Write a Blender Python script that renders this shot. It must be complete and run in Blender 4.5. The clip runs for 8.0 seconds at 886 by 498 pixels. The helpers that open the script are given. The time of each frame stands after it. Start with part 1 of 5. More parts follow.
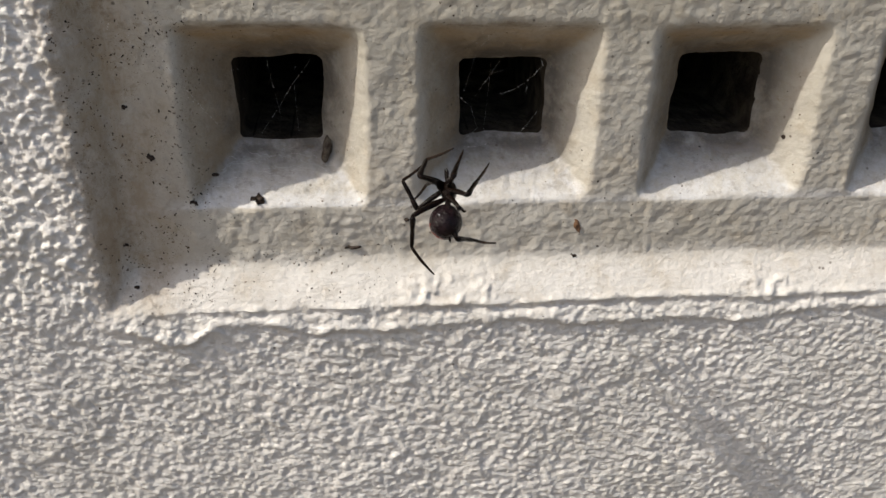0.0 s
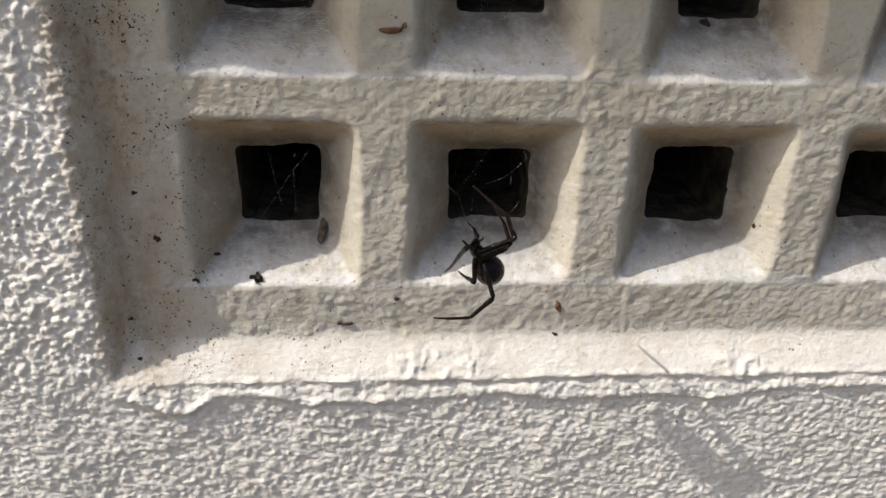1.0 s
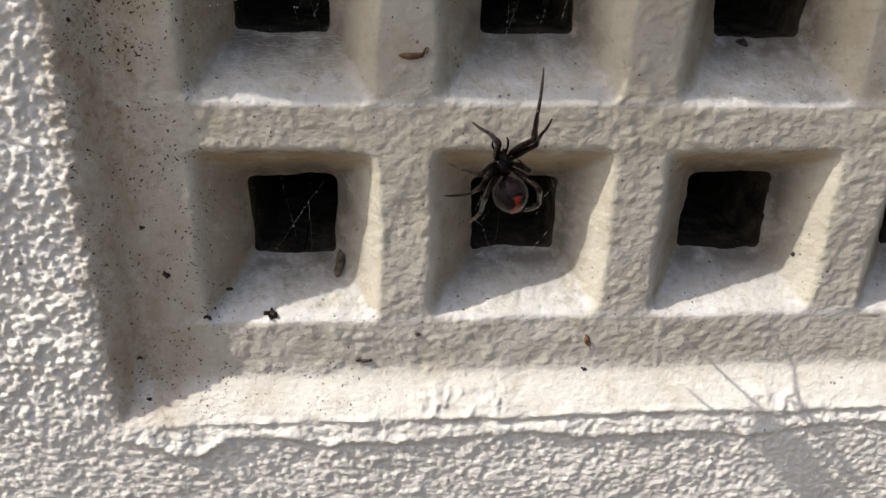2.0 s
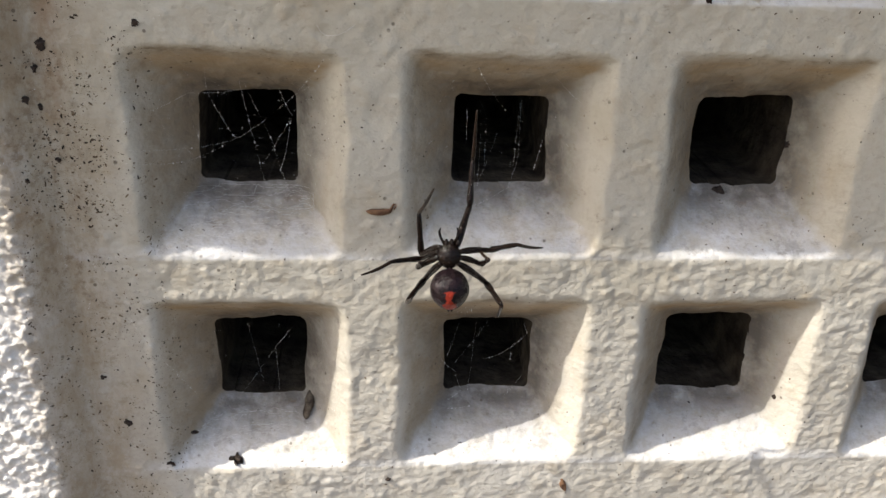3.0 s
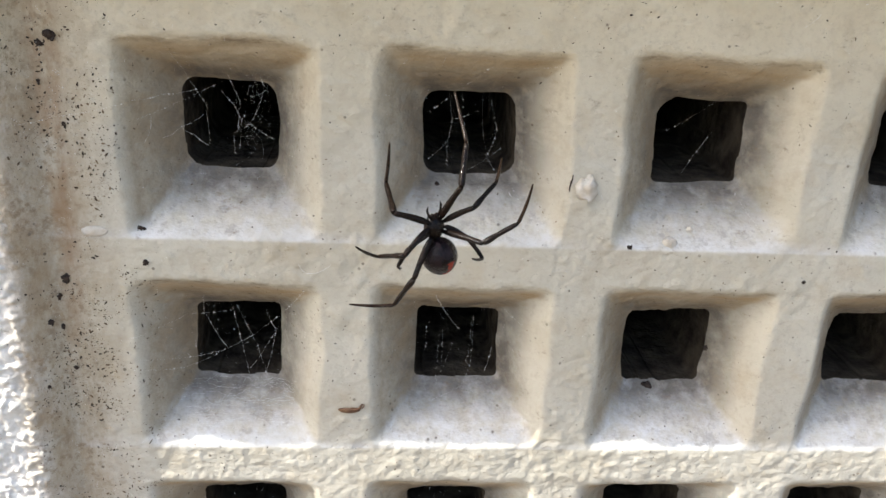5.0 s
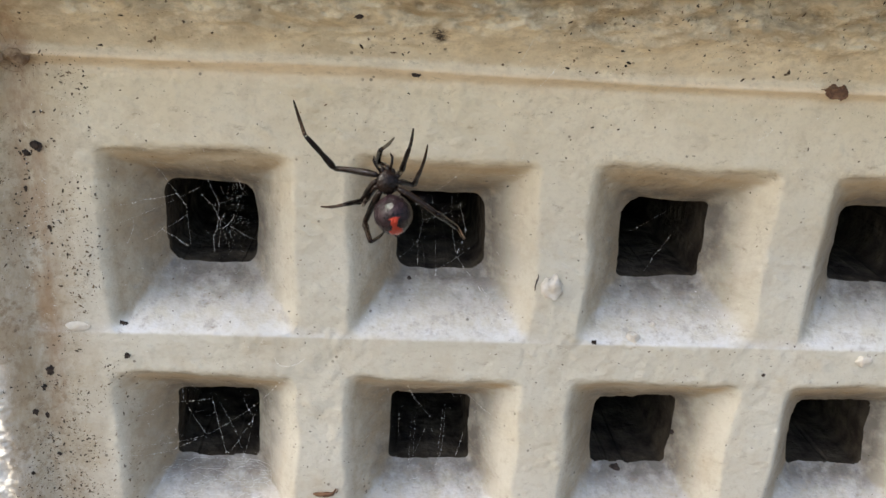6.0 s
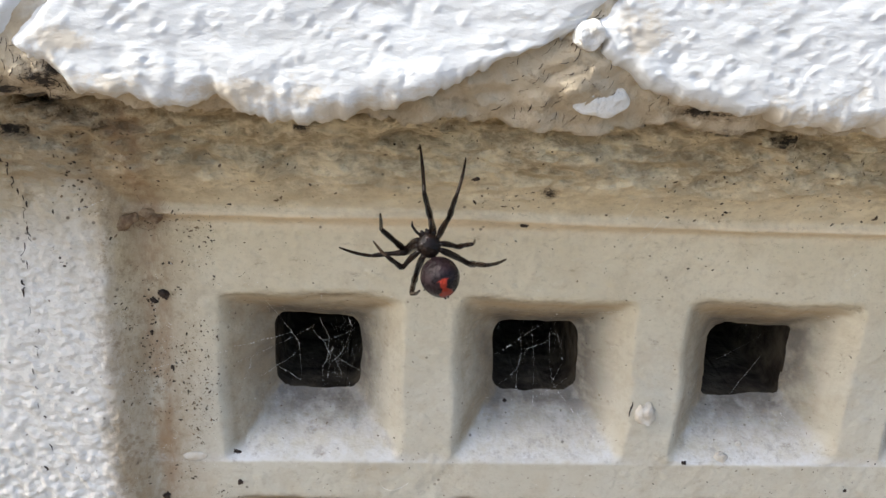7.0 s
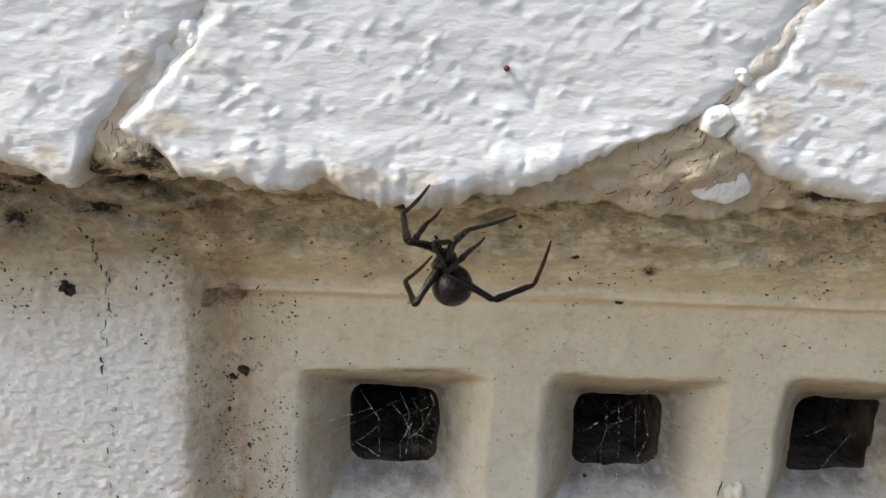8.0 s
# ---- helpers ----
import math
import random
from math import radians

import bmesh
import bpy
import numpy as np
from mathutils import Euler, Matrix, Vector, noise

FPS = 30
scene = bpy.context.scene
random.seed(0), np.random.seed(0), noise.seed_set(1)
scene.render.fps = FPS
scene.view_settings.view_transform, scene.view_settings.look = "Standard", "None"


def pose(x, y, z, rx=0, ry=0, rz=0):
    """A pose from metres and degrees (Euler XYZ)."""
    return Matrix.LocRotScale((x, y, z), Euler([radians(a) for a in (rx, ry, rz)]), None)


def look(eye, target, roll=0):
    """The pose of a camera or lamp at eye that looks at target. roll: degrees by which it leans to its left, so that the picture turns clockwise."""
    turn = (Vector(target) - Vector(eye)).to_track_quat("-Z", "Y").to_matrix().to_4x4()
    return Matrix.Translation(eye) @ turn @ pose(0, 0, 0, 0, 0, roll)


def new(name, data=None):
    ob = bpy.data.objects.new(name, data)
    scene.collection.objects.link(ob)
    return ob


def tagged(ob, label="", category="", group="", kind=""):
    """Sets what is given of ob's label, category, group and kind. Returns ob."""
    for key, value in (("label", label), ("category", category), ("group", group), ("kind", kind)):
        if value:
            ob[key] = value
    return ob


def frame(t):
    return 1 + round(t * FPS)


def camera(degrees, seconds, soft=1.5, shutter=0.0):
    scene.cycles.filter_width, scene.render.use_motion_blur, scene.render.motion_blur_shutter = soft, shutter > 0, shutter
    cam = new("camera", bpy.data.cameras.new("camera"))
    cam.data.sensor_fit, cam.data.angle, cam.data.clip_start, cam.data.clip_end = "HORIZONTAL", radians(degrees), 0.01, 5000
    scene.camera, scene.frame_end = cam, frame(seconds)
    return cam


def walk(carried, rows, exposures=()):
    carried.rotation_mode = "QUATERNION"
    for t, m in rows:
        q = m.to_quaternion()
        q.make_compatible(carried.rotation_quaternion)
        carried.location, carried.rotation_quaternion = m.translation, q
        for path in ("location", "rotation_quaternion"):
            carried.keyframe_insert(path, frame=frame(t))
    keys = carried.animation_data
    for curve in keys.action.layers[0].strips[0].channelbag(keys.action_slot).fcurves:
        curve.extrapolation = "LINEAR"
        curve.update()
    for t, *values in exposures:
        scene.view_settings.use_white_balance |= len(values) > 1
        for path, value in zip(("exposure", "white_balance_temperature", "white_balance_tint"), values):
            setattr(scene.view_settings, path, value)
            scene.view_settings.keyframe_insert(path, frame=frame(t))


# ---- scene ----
import functools
cam = camera(55.0, 8.0)
PATH = [
    (0.0, (0.02383, -0.14468, 0.04517), (0.03455, -0.04018, -0.01284), 1.42),
    (0.5, (0.02177, -0.14749, 0.05178), (0.03254, -0.04189, -0.00418), 1.78),
    (1.0, (0.02597, -0.14968, 0.05662), (0.03642, -0.04252, 0.00364), 2.30),
    (1.2, (0.02536, -0.14826, 0.05675), (0.03530, -0.04104, 0.00378), 2.21),
    (2.3, (0.02387, -0.13566, 0.05999), (0.03311, -0.02794, 0.00793), 1.41),
    (2.5, (0.02671, -0.13285, 0.06718), (0.03589, -0.02405, 0.01739), 1.26),
    (3.0, (0.02977, -0.12828, 0.07508), (0.03888, -0.01882, 0.02674), 1.92),
    (3.5, (0.03274, -0.12909, 0.08412), (0.04318, -0.01934, 0.03674), 2.95),
    (4.0, (0.02688, -0.13362, 0.09643), (0.03671, -0.02300, 0.05095), 2.81),
    (4.5, (0.03145, -0.13769, 0.10450), (0.04110, -0.02648, 0.06046), 2.90),
    (5.8, (0.03791, -0.13903, 0.12411), (0.04655, -0.02691, 0.08224), 3.35),
    (6.0, (0.03941, -0.13940, 0.12730), (0.04812, -0.02700, 0.08618), 3.40),
    (6.5, (0.02631, -0.13813, 0.14107), (0.03494, -0.02581, 0.09973), 3.01),
    (7.0, (0.02062, -0.13779, 0.14996), (0.02881, -0.02489, 0.11014), 2.87),
    (7.5, (0.01518, -0.13495, 0.15267), (0.02346, -0.02165, 0.11401), 2.77),
    (8.0, (0.00519, -0.12923, 0.15639), (0.01365, -0.01546, 0.11918), 3.35),
]
# seconds, stops, kelvin, tint
EXPOSURES = [(0.0, 0.05, 6750, 9.5), (1.2, 0.25, 6720, 9.5), (2.5, 0.47, 6700, 9.5), (3.0, 0.86, 6650, 9.2), (3.25, 1.0, 6600, 9), (4.0, 1.29, 6480, 8), (6.0, 1.62, 6470, 6.8), (6.5, 1.62, 6120, 7), (7.0, 1.42, 6350, 7), (7.5, 1.28, 6420, 7), (8.0, 1.12, 6470, 7)]
walk(cam, [(t, look(eye, target, roll)) for t, eye, target, roll in PATH], EXPOSURES)

# ---- light ----
TO_SUN = Vector((-25.0, -5.5, 26.0)).normalized()
SUN_POWER, SKY_POWER = 4.05, 0.119
world = bpy.data.worlds.new("sky")
scene.world = world
world.use_nodes = True
sky = world.node_tree.nodes.new("ShaderNodeTexSky")
sky.sky_type, sky.sun_disc = "NISHITA", False
sky.sun_elevation = math.asin(TO_SUN.z)
sky.sun_rotation = math.atan2(TO_SUN.x, TO_SUN.y)
sky.dust_density = 4.0
world.node_tree.nodes["Background"].inputs[1].default_value = SKY_POWER
world.node_tree.links.new(sky.outputs[0], world.node_tree.nodes["Background"].inputs[0])
sun_data = bpy.data.lights.new("sun", "SUN")
sun_data.energy, sun_data.angle, sun_data.color = SUN_POWER, radians(0.53), (1.0, 0.95, 0.87)
sun = new("sun", sun_data)
sun.matrix_world = look(TO_SUN * 3.0, (0, 0, 0))
MM = 0.001


# ---- materials ----
class Nodes:
    """A short way to write node materials."""

    def __init__(self, name):
        self.mat = bpy.data.materials.new(name)
        self.mat.use_nodes = True
        self.tree = self.mat.node_tree
        self.bsdf = self.tree.nodes["Principled BSDF"]
        self.place = self.tree.nodes.new("ShaderNodeTexCoord").outputs["Object"]

    def link(self, a, b):
        self.tree.links.new(a, b)

    def noise(self, scale, detail=4.0, rough=0.55, stretch=None, shift=0.0):
        n = self.tree.nodes.new("ShaderNodeTexNoise")
        n.inputs["Scale"].default_value, n.inputs["Detail"].default_value, n.inputs["Roughness"].default_value = scale, detail, rough
        m = self.tree.nodes.new("ShaderNodeMapping")
        m.inputs["Scale"].default_value = stretch or (1, 1, 1)
        m.inputs["Location"].default_value = (shift, shift * 0.7, shift * 1.3)
        self.link(self.place, m.inputs["Vector"])
        self.link(m.outputs[0], n.inputs["Vector"])
        return n.outputs["Fac"]

    def cells(self, scale, shift=0.0):
        n = self.tree.nodes.new("ShaderNodeTexVoronoi")
        n.inputs["Scale"].default_value = scale
        m = self.tree.nodes.new("ShaderNodeMapping")
        m.inputs["Location"].default_value = (shift, shift, shift)
        self.link(self.place, m.inputs["Vector"])
        self.link(m.outputs[0], n.inputs["Vector"])
        return n.outputs["Distance"]

    def ramp(self, value, *stops):
        r = self.tree.nodes.new("ShaderNodeValToRGB")
        e = r.color_ramp.elements
        while len(e) < len(stops):
            e.new(0.5)
        for el, (at, col) in zip(e, stops):
            el.position = at
            el.color = (col, col, col, 1) if isinstance(col, (int, float)) else (*col, 1)
        self.link(value, r.inputs[0])
        return r.outputs[0]

    def maths(self, kind, a, b):
        n = self.tree.nodes.new("ShaderNodeMath")
        n.operation = kind
        for sock, v in zip(n.inputs, (a, b)):
            if isinstance(v, (int, float)):
                sock.default_value = v
            else:
                self.link(v, sock)
        return n.outputs[0]

    def axis(self, which):
        n = self.tree.nodes.new("ShaderNodeSeparateXYZ")
        self.link(self.place, n.inputs[0])
        return n.outputs[which]

    def between(self, value, a, b):
        n = self.tree.nodes.new("ShaderNodeMapRange")
        n.inputs["From Min"].default_value, n.inputs["From Max"].default_value = a, b
        self.link(value, n.inputs["Value"])
        return n.outputs[0]

    def spots(self, places, ragged):
        """Ragged stains round the given places: x, z, half width and half height in millimetres."""
        x, z, total = self.axis("X"), self.axis("Z"), 0.0
        for px, pz, wide, high in places:
            a = self.maths("DIVIDE", self.maths("SUBTRACT", x, px * 0.001), wide * 0.001)
            b = self.maths("DIVIDE", self.maths("SUBTRACT", z, pz * 0.001), high * 0.001)
            r = self.maths("SQRT", self.maths("ADD", self.maths("MULTIPLY", a, a), self.maths("MULTIPLY", b, b)), 0.0)
            total = self.maths("MAXIMUM", total, self.between(r, 1.0, 0.1))
        return self.maths("ADD", total, ragged)

    def mix(self, fac, a, b, kind="MIX"):
        n = self.tree.nodes.new("ShaderNodeMix")
        n.data_type, n.blend_type = "RGBA", kind
        for sock, v in ((n.inputs["Factor"], fac), (n.inputs["A"], a), (n.inputs["B"], b)):
            if isinstance(v, (int, float)):
                sock.default_value = v
            elif isinstance(v, tuple):
                sock.default_value = (*v, 1)
            else:
                self.link(v, sock)
        return n.outputs["Result"]

    def done(self, colour, rough=0.6, bumps=(), specular=0.5, metal=0.0):
        if isinstance(colour, tuple):
            self.bsdf.inputs["Base Color"].default_value = (*colour, 1)
        else:
            self.link(colour, self.bsdf.inputs["Base Color"])
        if isinstance(rough, (int, float)):
            self.bsdf.inputs["Roughness"].default_value = rough
        else:
            self.link(rough, self.bsdf.inputs["Roughness"])
        self.bsdf.inputs["Specular IOR Level"].default_value = specular
        self.bsdf.inputs["Metallic"].default_value = metal
        last = None
        for height, depth in bumps:
            b = self.tree.nodes.new("ShaderNodeBump")
            b.inputs["Distance"].default_value = depth
            b.inputs["Strength"].default_value = 1.0
            self.link(height, b.inputs["Height"])
            if last:
                self.link(last, b.inputs["Normal"])
            last = b.outputs[0]
        if last:
            self.link(last, self.bsdf.inputs["Normal"])
        return self.mat


# where black dirt has gathered under the sill, and hollows with painted shade: x, z, half width and half height
DIRT_AND_HOLLOWS = ((-28.0, 127.6, 9.0, 3.4), (-19.0, 123.4, 8.0, 2.2), (-35.0, 122.5, 6.0, 2.4), (-25.0, 131.5, 6.0, 2.8), (-50.0, 124.0, 8.0, 2.0), (72.0, 126.0, 8.0, 1.6), (-24.0, 125.5, 9.0, 1.8), (-31.0, 130.0, 6.0, 3.0), (-44.0, 126.0, 10.0, 2.6), (-47.0, 118.5, 4.0, 3.5), (66.4, 129.6, 8.0, 1.8), (82.0, 124.5, 6.0, 3.0), (8.0, 124.8, 2.6, 2.6), (-22.8, 132.8, 2.6, 1.6), (47.5, 113.1, 2.2, 2.2), (-19.0, 106.5, 4.5, 3.0), (110.0, 124.0, 8.0, 2.0))


def masonry_paint():
    """Cream paint on the vent and white on the wall round it, with ochre and brown stains, an ochre tint under the
    lintels, dust on the ledges and small specks; shade is painted into the holes.
    """
    n = Nodes("masonry_paint")
    x, y, z = n.axis("X"), n.axis("Y"), n.axis("Z")
    patchy = n.ramp(n.noise(45, 5), (0.35, 0.0), (0.7, 1.0))
    lower = n.mix(patchy, (0.60, 0.575, 0.52), (0.53, 0.50, 0.435))
    middle = n.mix(patchy, (0.61, 0.58, 0.49), (0.545, 0.505, 0.405))
    upper = n.mix(patchy, (0.70, 0.615, 0.44), (0.62, 0.53, 0.355))
    smoky = n.maths("ADD", z, n.maths("MULTIPLY", n.maths("SUBTRACT", n.noise(90, 6, 0.65, None, 37.0), 0.5), 0.03))
    cream = n.mix(n.between(z, -0.02, 0.04), lower, middle)
    cream = n.mix(n.between(z, 0.074, 0.104), cream, upper)
    cream = n.mix(n.between(smoky, 0.106, 0.114), cream, n.mix(patchy, (0.84, 0.735, 0.52), (0.74, 0.63, 0.42)))
    # cleaner paint on the ledge, coloured paler still for the sun on it
    cream = n.mix(n.between(z, -0.034, -0.040), cream, n.mix(patchy, (0.80, 0.775, 0.735), (0.74, 0.71, 0.665)))
    tawny = n.ramp(n.noise(130, 7, 0.68, None, 31.0), (0.50, 0.0), (0.72, 1.0))
    cream = n.mix(n.maths("MULTIPLY", tawny, 0.45), cream, (0.44, 0.35, 0.225))
    white = n.mix(patchy, (0.82, 0.80, 0.765), (0.75, 0.73, 0.685))
    white = n.mix(n.between(smoky, 0.092, 0.114), white, n.mix(patchy, (0.58, 0.515, 0.39), (0.49, 0.415, 0.29)))
    ragged = n.maths("MULTIPLY", n.maths("SUBTRACT", n.noise(150, 4), 0.5), 0.012)
    outside = n.maths("MAXIMUM", n.between(n.maths("ADD", x, ragged), -0.0225, -0.0275), n.between(n.maths("ADD", z, ragged), -0.042, -0.048))
    col = n.mix(outside, cream, white)
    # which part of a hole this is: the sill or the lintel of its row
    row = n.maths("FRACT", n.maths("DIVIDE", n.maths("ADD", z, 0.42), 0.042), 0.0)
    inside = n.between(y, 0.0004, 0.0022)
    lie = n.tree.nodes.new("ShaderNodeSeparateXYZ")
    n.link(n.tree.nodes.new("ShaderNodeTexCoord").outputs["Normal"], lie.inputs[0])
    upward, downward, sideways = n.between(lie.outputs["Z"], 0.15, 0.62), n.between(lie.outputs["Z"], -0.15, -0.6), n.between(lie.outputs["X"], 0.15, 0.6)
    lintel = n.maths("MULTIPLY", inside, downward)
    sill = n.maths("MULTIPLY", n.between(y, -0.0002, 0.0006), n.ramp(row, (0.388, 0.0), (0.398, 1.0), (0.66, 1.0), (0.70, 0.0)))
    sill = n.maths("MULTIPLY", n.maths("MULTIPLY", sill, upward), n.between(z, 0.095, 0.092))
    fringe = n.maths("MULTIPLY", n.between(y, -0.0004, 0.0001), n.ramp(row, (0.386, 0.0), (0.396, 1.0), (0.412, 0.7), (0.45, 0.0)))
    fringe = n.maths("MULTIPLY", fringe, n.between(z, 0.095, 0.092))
    # a patchy ochre tint over the downward faces of the holes
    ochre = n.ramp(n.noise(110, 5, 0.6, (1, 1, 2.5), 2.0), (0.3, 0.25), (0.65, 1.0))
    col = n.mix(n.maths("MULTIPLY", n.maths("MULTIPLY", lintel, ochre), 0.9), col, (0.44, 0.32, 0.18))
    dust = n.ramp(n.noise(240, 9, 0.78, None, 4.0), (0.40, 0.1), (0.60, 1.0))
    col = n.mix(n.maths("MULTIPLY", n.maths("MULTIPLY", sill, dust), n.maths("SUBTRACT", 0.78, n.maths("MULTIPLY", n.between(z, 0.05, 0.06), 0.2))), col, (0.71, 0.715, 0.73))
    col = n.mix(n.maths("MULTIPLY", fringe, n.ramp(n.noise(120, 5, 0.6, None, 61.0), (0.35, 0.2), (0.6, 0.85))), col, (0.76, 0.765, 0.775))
    fluff = n.ramp(n.noise(300, 8, 0.75, None, 43.0), (0.54, 0.0), (0.62, 1.0))
    col = n.mix(n.maths("MULTIPLY", n.maths("MULTIPLY", sill, fluff), 0.5), col, (0.33, 0.30, 0.27))
    # shade painted in towards the throats, patchy and darker with depth
    throat_shade = n.ramp(n.noise(200, 5, 0.65, None, 17.0), (0.30, 0.45), (0.55, 1.0))
    col = n.mix(n.maths("MULTIPLY", n.maths("MULTIPLY", n.between(y, 0.0030, 0.0088), throat_shade), 0.92), col, (0.135, 0.12, 0.105))
    # a pale peach line along the moulded edge, its highlight painted in
    edge = n.ramp(n.between(z, 0.1035, 0.1105), (0.0, 0.0), (0.35, 0.7), (0.5, 1.0), (0.6, 0.35), (1.0, 0.0))
    col = n.mix(n.maths("MULTIPLY", n.maths("MULTIPLY", edge, n.maths("SUBTRACT", 1.0, outside)), n.ramp(n.noise(40, 5, 0.6, (0.4, 1, 2), 19.0), (0.3, 0.5), (0.65, 1.0))), col, (0.82, 0.68, 0.48))
    # brown grime washed down from the joint above
    height = n.between(n.maths("ADD", z, n.maths("MULTIPLY", n.maths("SUBTRACT", n.noise(70, 4, 0.6, None, 7.0), 0.5), 0.03)), 0.103, 0.122)
    grime = n.maths("MULTIPLY", height, n.ramp(n.noise(210, 9, 0.74, (0.6, 1, 1.2), 3.0), (0.45, 0.0), (0.56, 1.0)))
    broad = n.maths("MULTIPLY", height, n.ramp(n.noise(65, 4, 0.55, (0.6, 1, 1.3), 41.0), (0.42, 0.0), (0.62, 1.0)))
    col = n.mix(n.maths("MULTIPLY", broad, 0.32), col, (0.40, 0.285, 0.155))
    col = n.mix(n.maths("MULTIPLY", grime, 0.6), col, (0.26, 0.185, 0.10))
    blots = n.ramp(n.noise(260, 9, 0.78, (0.7, 1, 1.2), 9.0), (0.55, 0.0), (0.64, 1.0))
    col = n.mix(n.maths("MULTIPLY", blots, n.maths("ADD", 0.10, n.maths("MULTIPLY", height, 0.30))), col, (0.19, 0.125, 0.06))
    ragged_dirt = n.maths("MULTIPLY", n.maths("SUBTRACT", n.noise(420, 8, 0.78, (0.7, 1, 1.2), 27.0), 0.46), 3.4)
    dirt = n.spots(DIRT_AND_HOLLOWS, ragged_dirt)
    col = n.mix(n.maths("MULTIPLY", n.between(dirt, 0.40, 0.95), 0.75), col, (0.19, 0.13, 0.075))
    col = n.mix(n.between(dirt, 0.85, 1.05), col, (0.028, 0.021, 0.015))
    grit = n.ramp(n.noise(750, 7, 0.72, None, 81.0), (0.50, 0.0), (0.68, 1.0))
    col = n.mix(n.maths("MULTIPLY", grit, n.ramp(n.noise(60, 4, 0.6, None, 83.0), (0.35, 0.12), (0.65, 0.38))), col, (0.36, 0.295, 0.20))
    # rusty wash down the recessed side of the frame
    side = n.maths("MULTIPLY", n.maths("MULTIPLY", n.between(x, -0.008, -0.018), n.between(x, -0.029, -0.025)), n.between(z, -0.047, -0.042))
    wash = n.ramp(n.noise(120, 8, 0.74, (1.4, 1, 0.6), 13.0), (0.38, 0.15), (0.60, 1.0))
    col = n.mix(n.maths("MULTIPLY", n.maths("MULTIPLY", side, wash), 0.75), col, (0.34, 0.25, 0.15))
    mottle = n.ramp(n.noise(620, 7, 0.75, None, 71.0), (0.50, 0.0), (0.62, 1.0))
    col = n.mix(n.maths("MULTIPLY", n.maths("MULTIPLY", side, mottle), n.ramp(n.noise(70, 4, 0.6, None, 73.0), (0.38, 0.1), (0.6, 0.7))), col, (0.23, 0.16, 0.095))
    seam = n.maths("MULTIPLY", n.maths("MULTIPLY", n.between(x, -0.0222, -0.0190), n.between(x, -0.0150, -0.0175)), n.between(z, 0.02, 0.06))
    rust = n.ramp(n.noise(260, 8, 0.75, (1, 1, 0.35), 57.0), (0.40, 0.0), (0.58, 1.0))
    col = n.mix(n.maths("MULTIPLY", n.maths("MULTIPLY", seam, rust), 0.75), col, (0.33, 0.215, 0.125))
    # the sides of the holes turned from the sun: shade painted as patchy brown
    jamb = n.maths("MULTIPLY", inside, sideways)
    jamb_shade = n.ramp(n.noise(170, 8, 0.7, None, 47.0), (0.32, 0.2), (0.62, 1.0))
    col = n.mix(n.maths("MULTIPLY", n.maths("MULTIPLY", jamb, jamb_shade), 0.8), col, (0.30, 0.235, 0.155))
    # dirt held along the upper front edges of the holes
    brow = n.maths("MULTIPLY", n.ramp(row, (0.165, 0.0), (0.195, 1.0), (0.215, 1.0), (0.235, 0.0)), n.between(y, -0.0002, 0.0006))
    held = n.ramp(n.noise(150, 6, 0.7, (1, 1, 3.0), 23.0), (0.45, 0.0), (0.62, 1.0))
    col = n.mix(n.maths("MULTIPLY", n.maths("MULTIPLY", brow, held), 0.7), col, (0.17, 0.115, 0.065))
    specks = n.ramp(n.cells(420, 2.0), (0.0, 1.0), (0.09, 1.0), (0.15, 0.0))
    sparse = n.ramp(n.noise(150, 3, 0.5, None, 5.0), (0.55, 0.0), (0.62, 1.0))
    col = n.mix(n.maths("MULTIPLY", n.maths("MULTIPLY", specks, sparse), 0.7), col, (0.09, 0.065, 0.045))
    crust = n.maths("MULTIPLY", n.noise(520, 6, 0.65, (0.8, 1, 1.1), 51.0), n.between(z, 0.109, 0.117))
    stipple = n.maths("MULTIPLY", n.noise(950, 2, 0.5, (0.75, 1, 1.1)), n.maths("ADD", 0.5, n.maths("MULTIPLY", outside, 0.45)))
    gloss = n.maths("ADD", 0.45, n.maths("MULTIPLY", height, 0.45))
    return n.done(col, gloss, ((n.noise(420, 5, 0.6), 0.00028), (stipple, 0.0004), (crust, 0.0012)), 0.35)



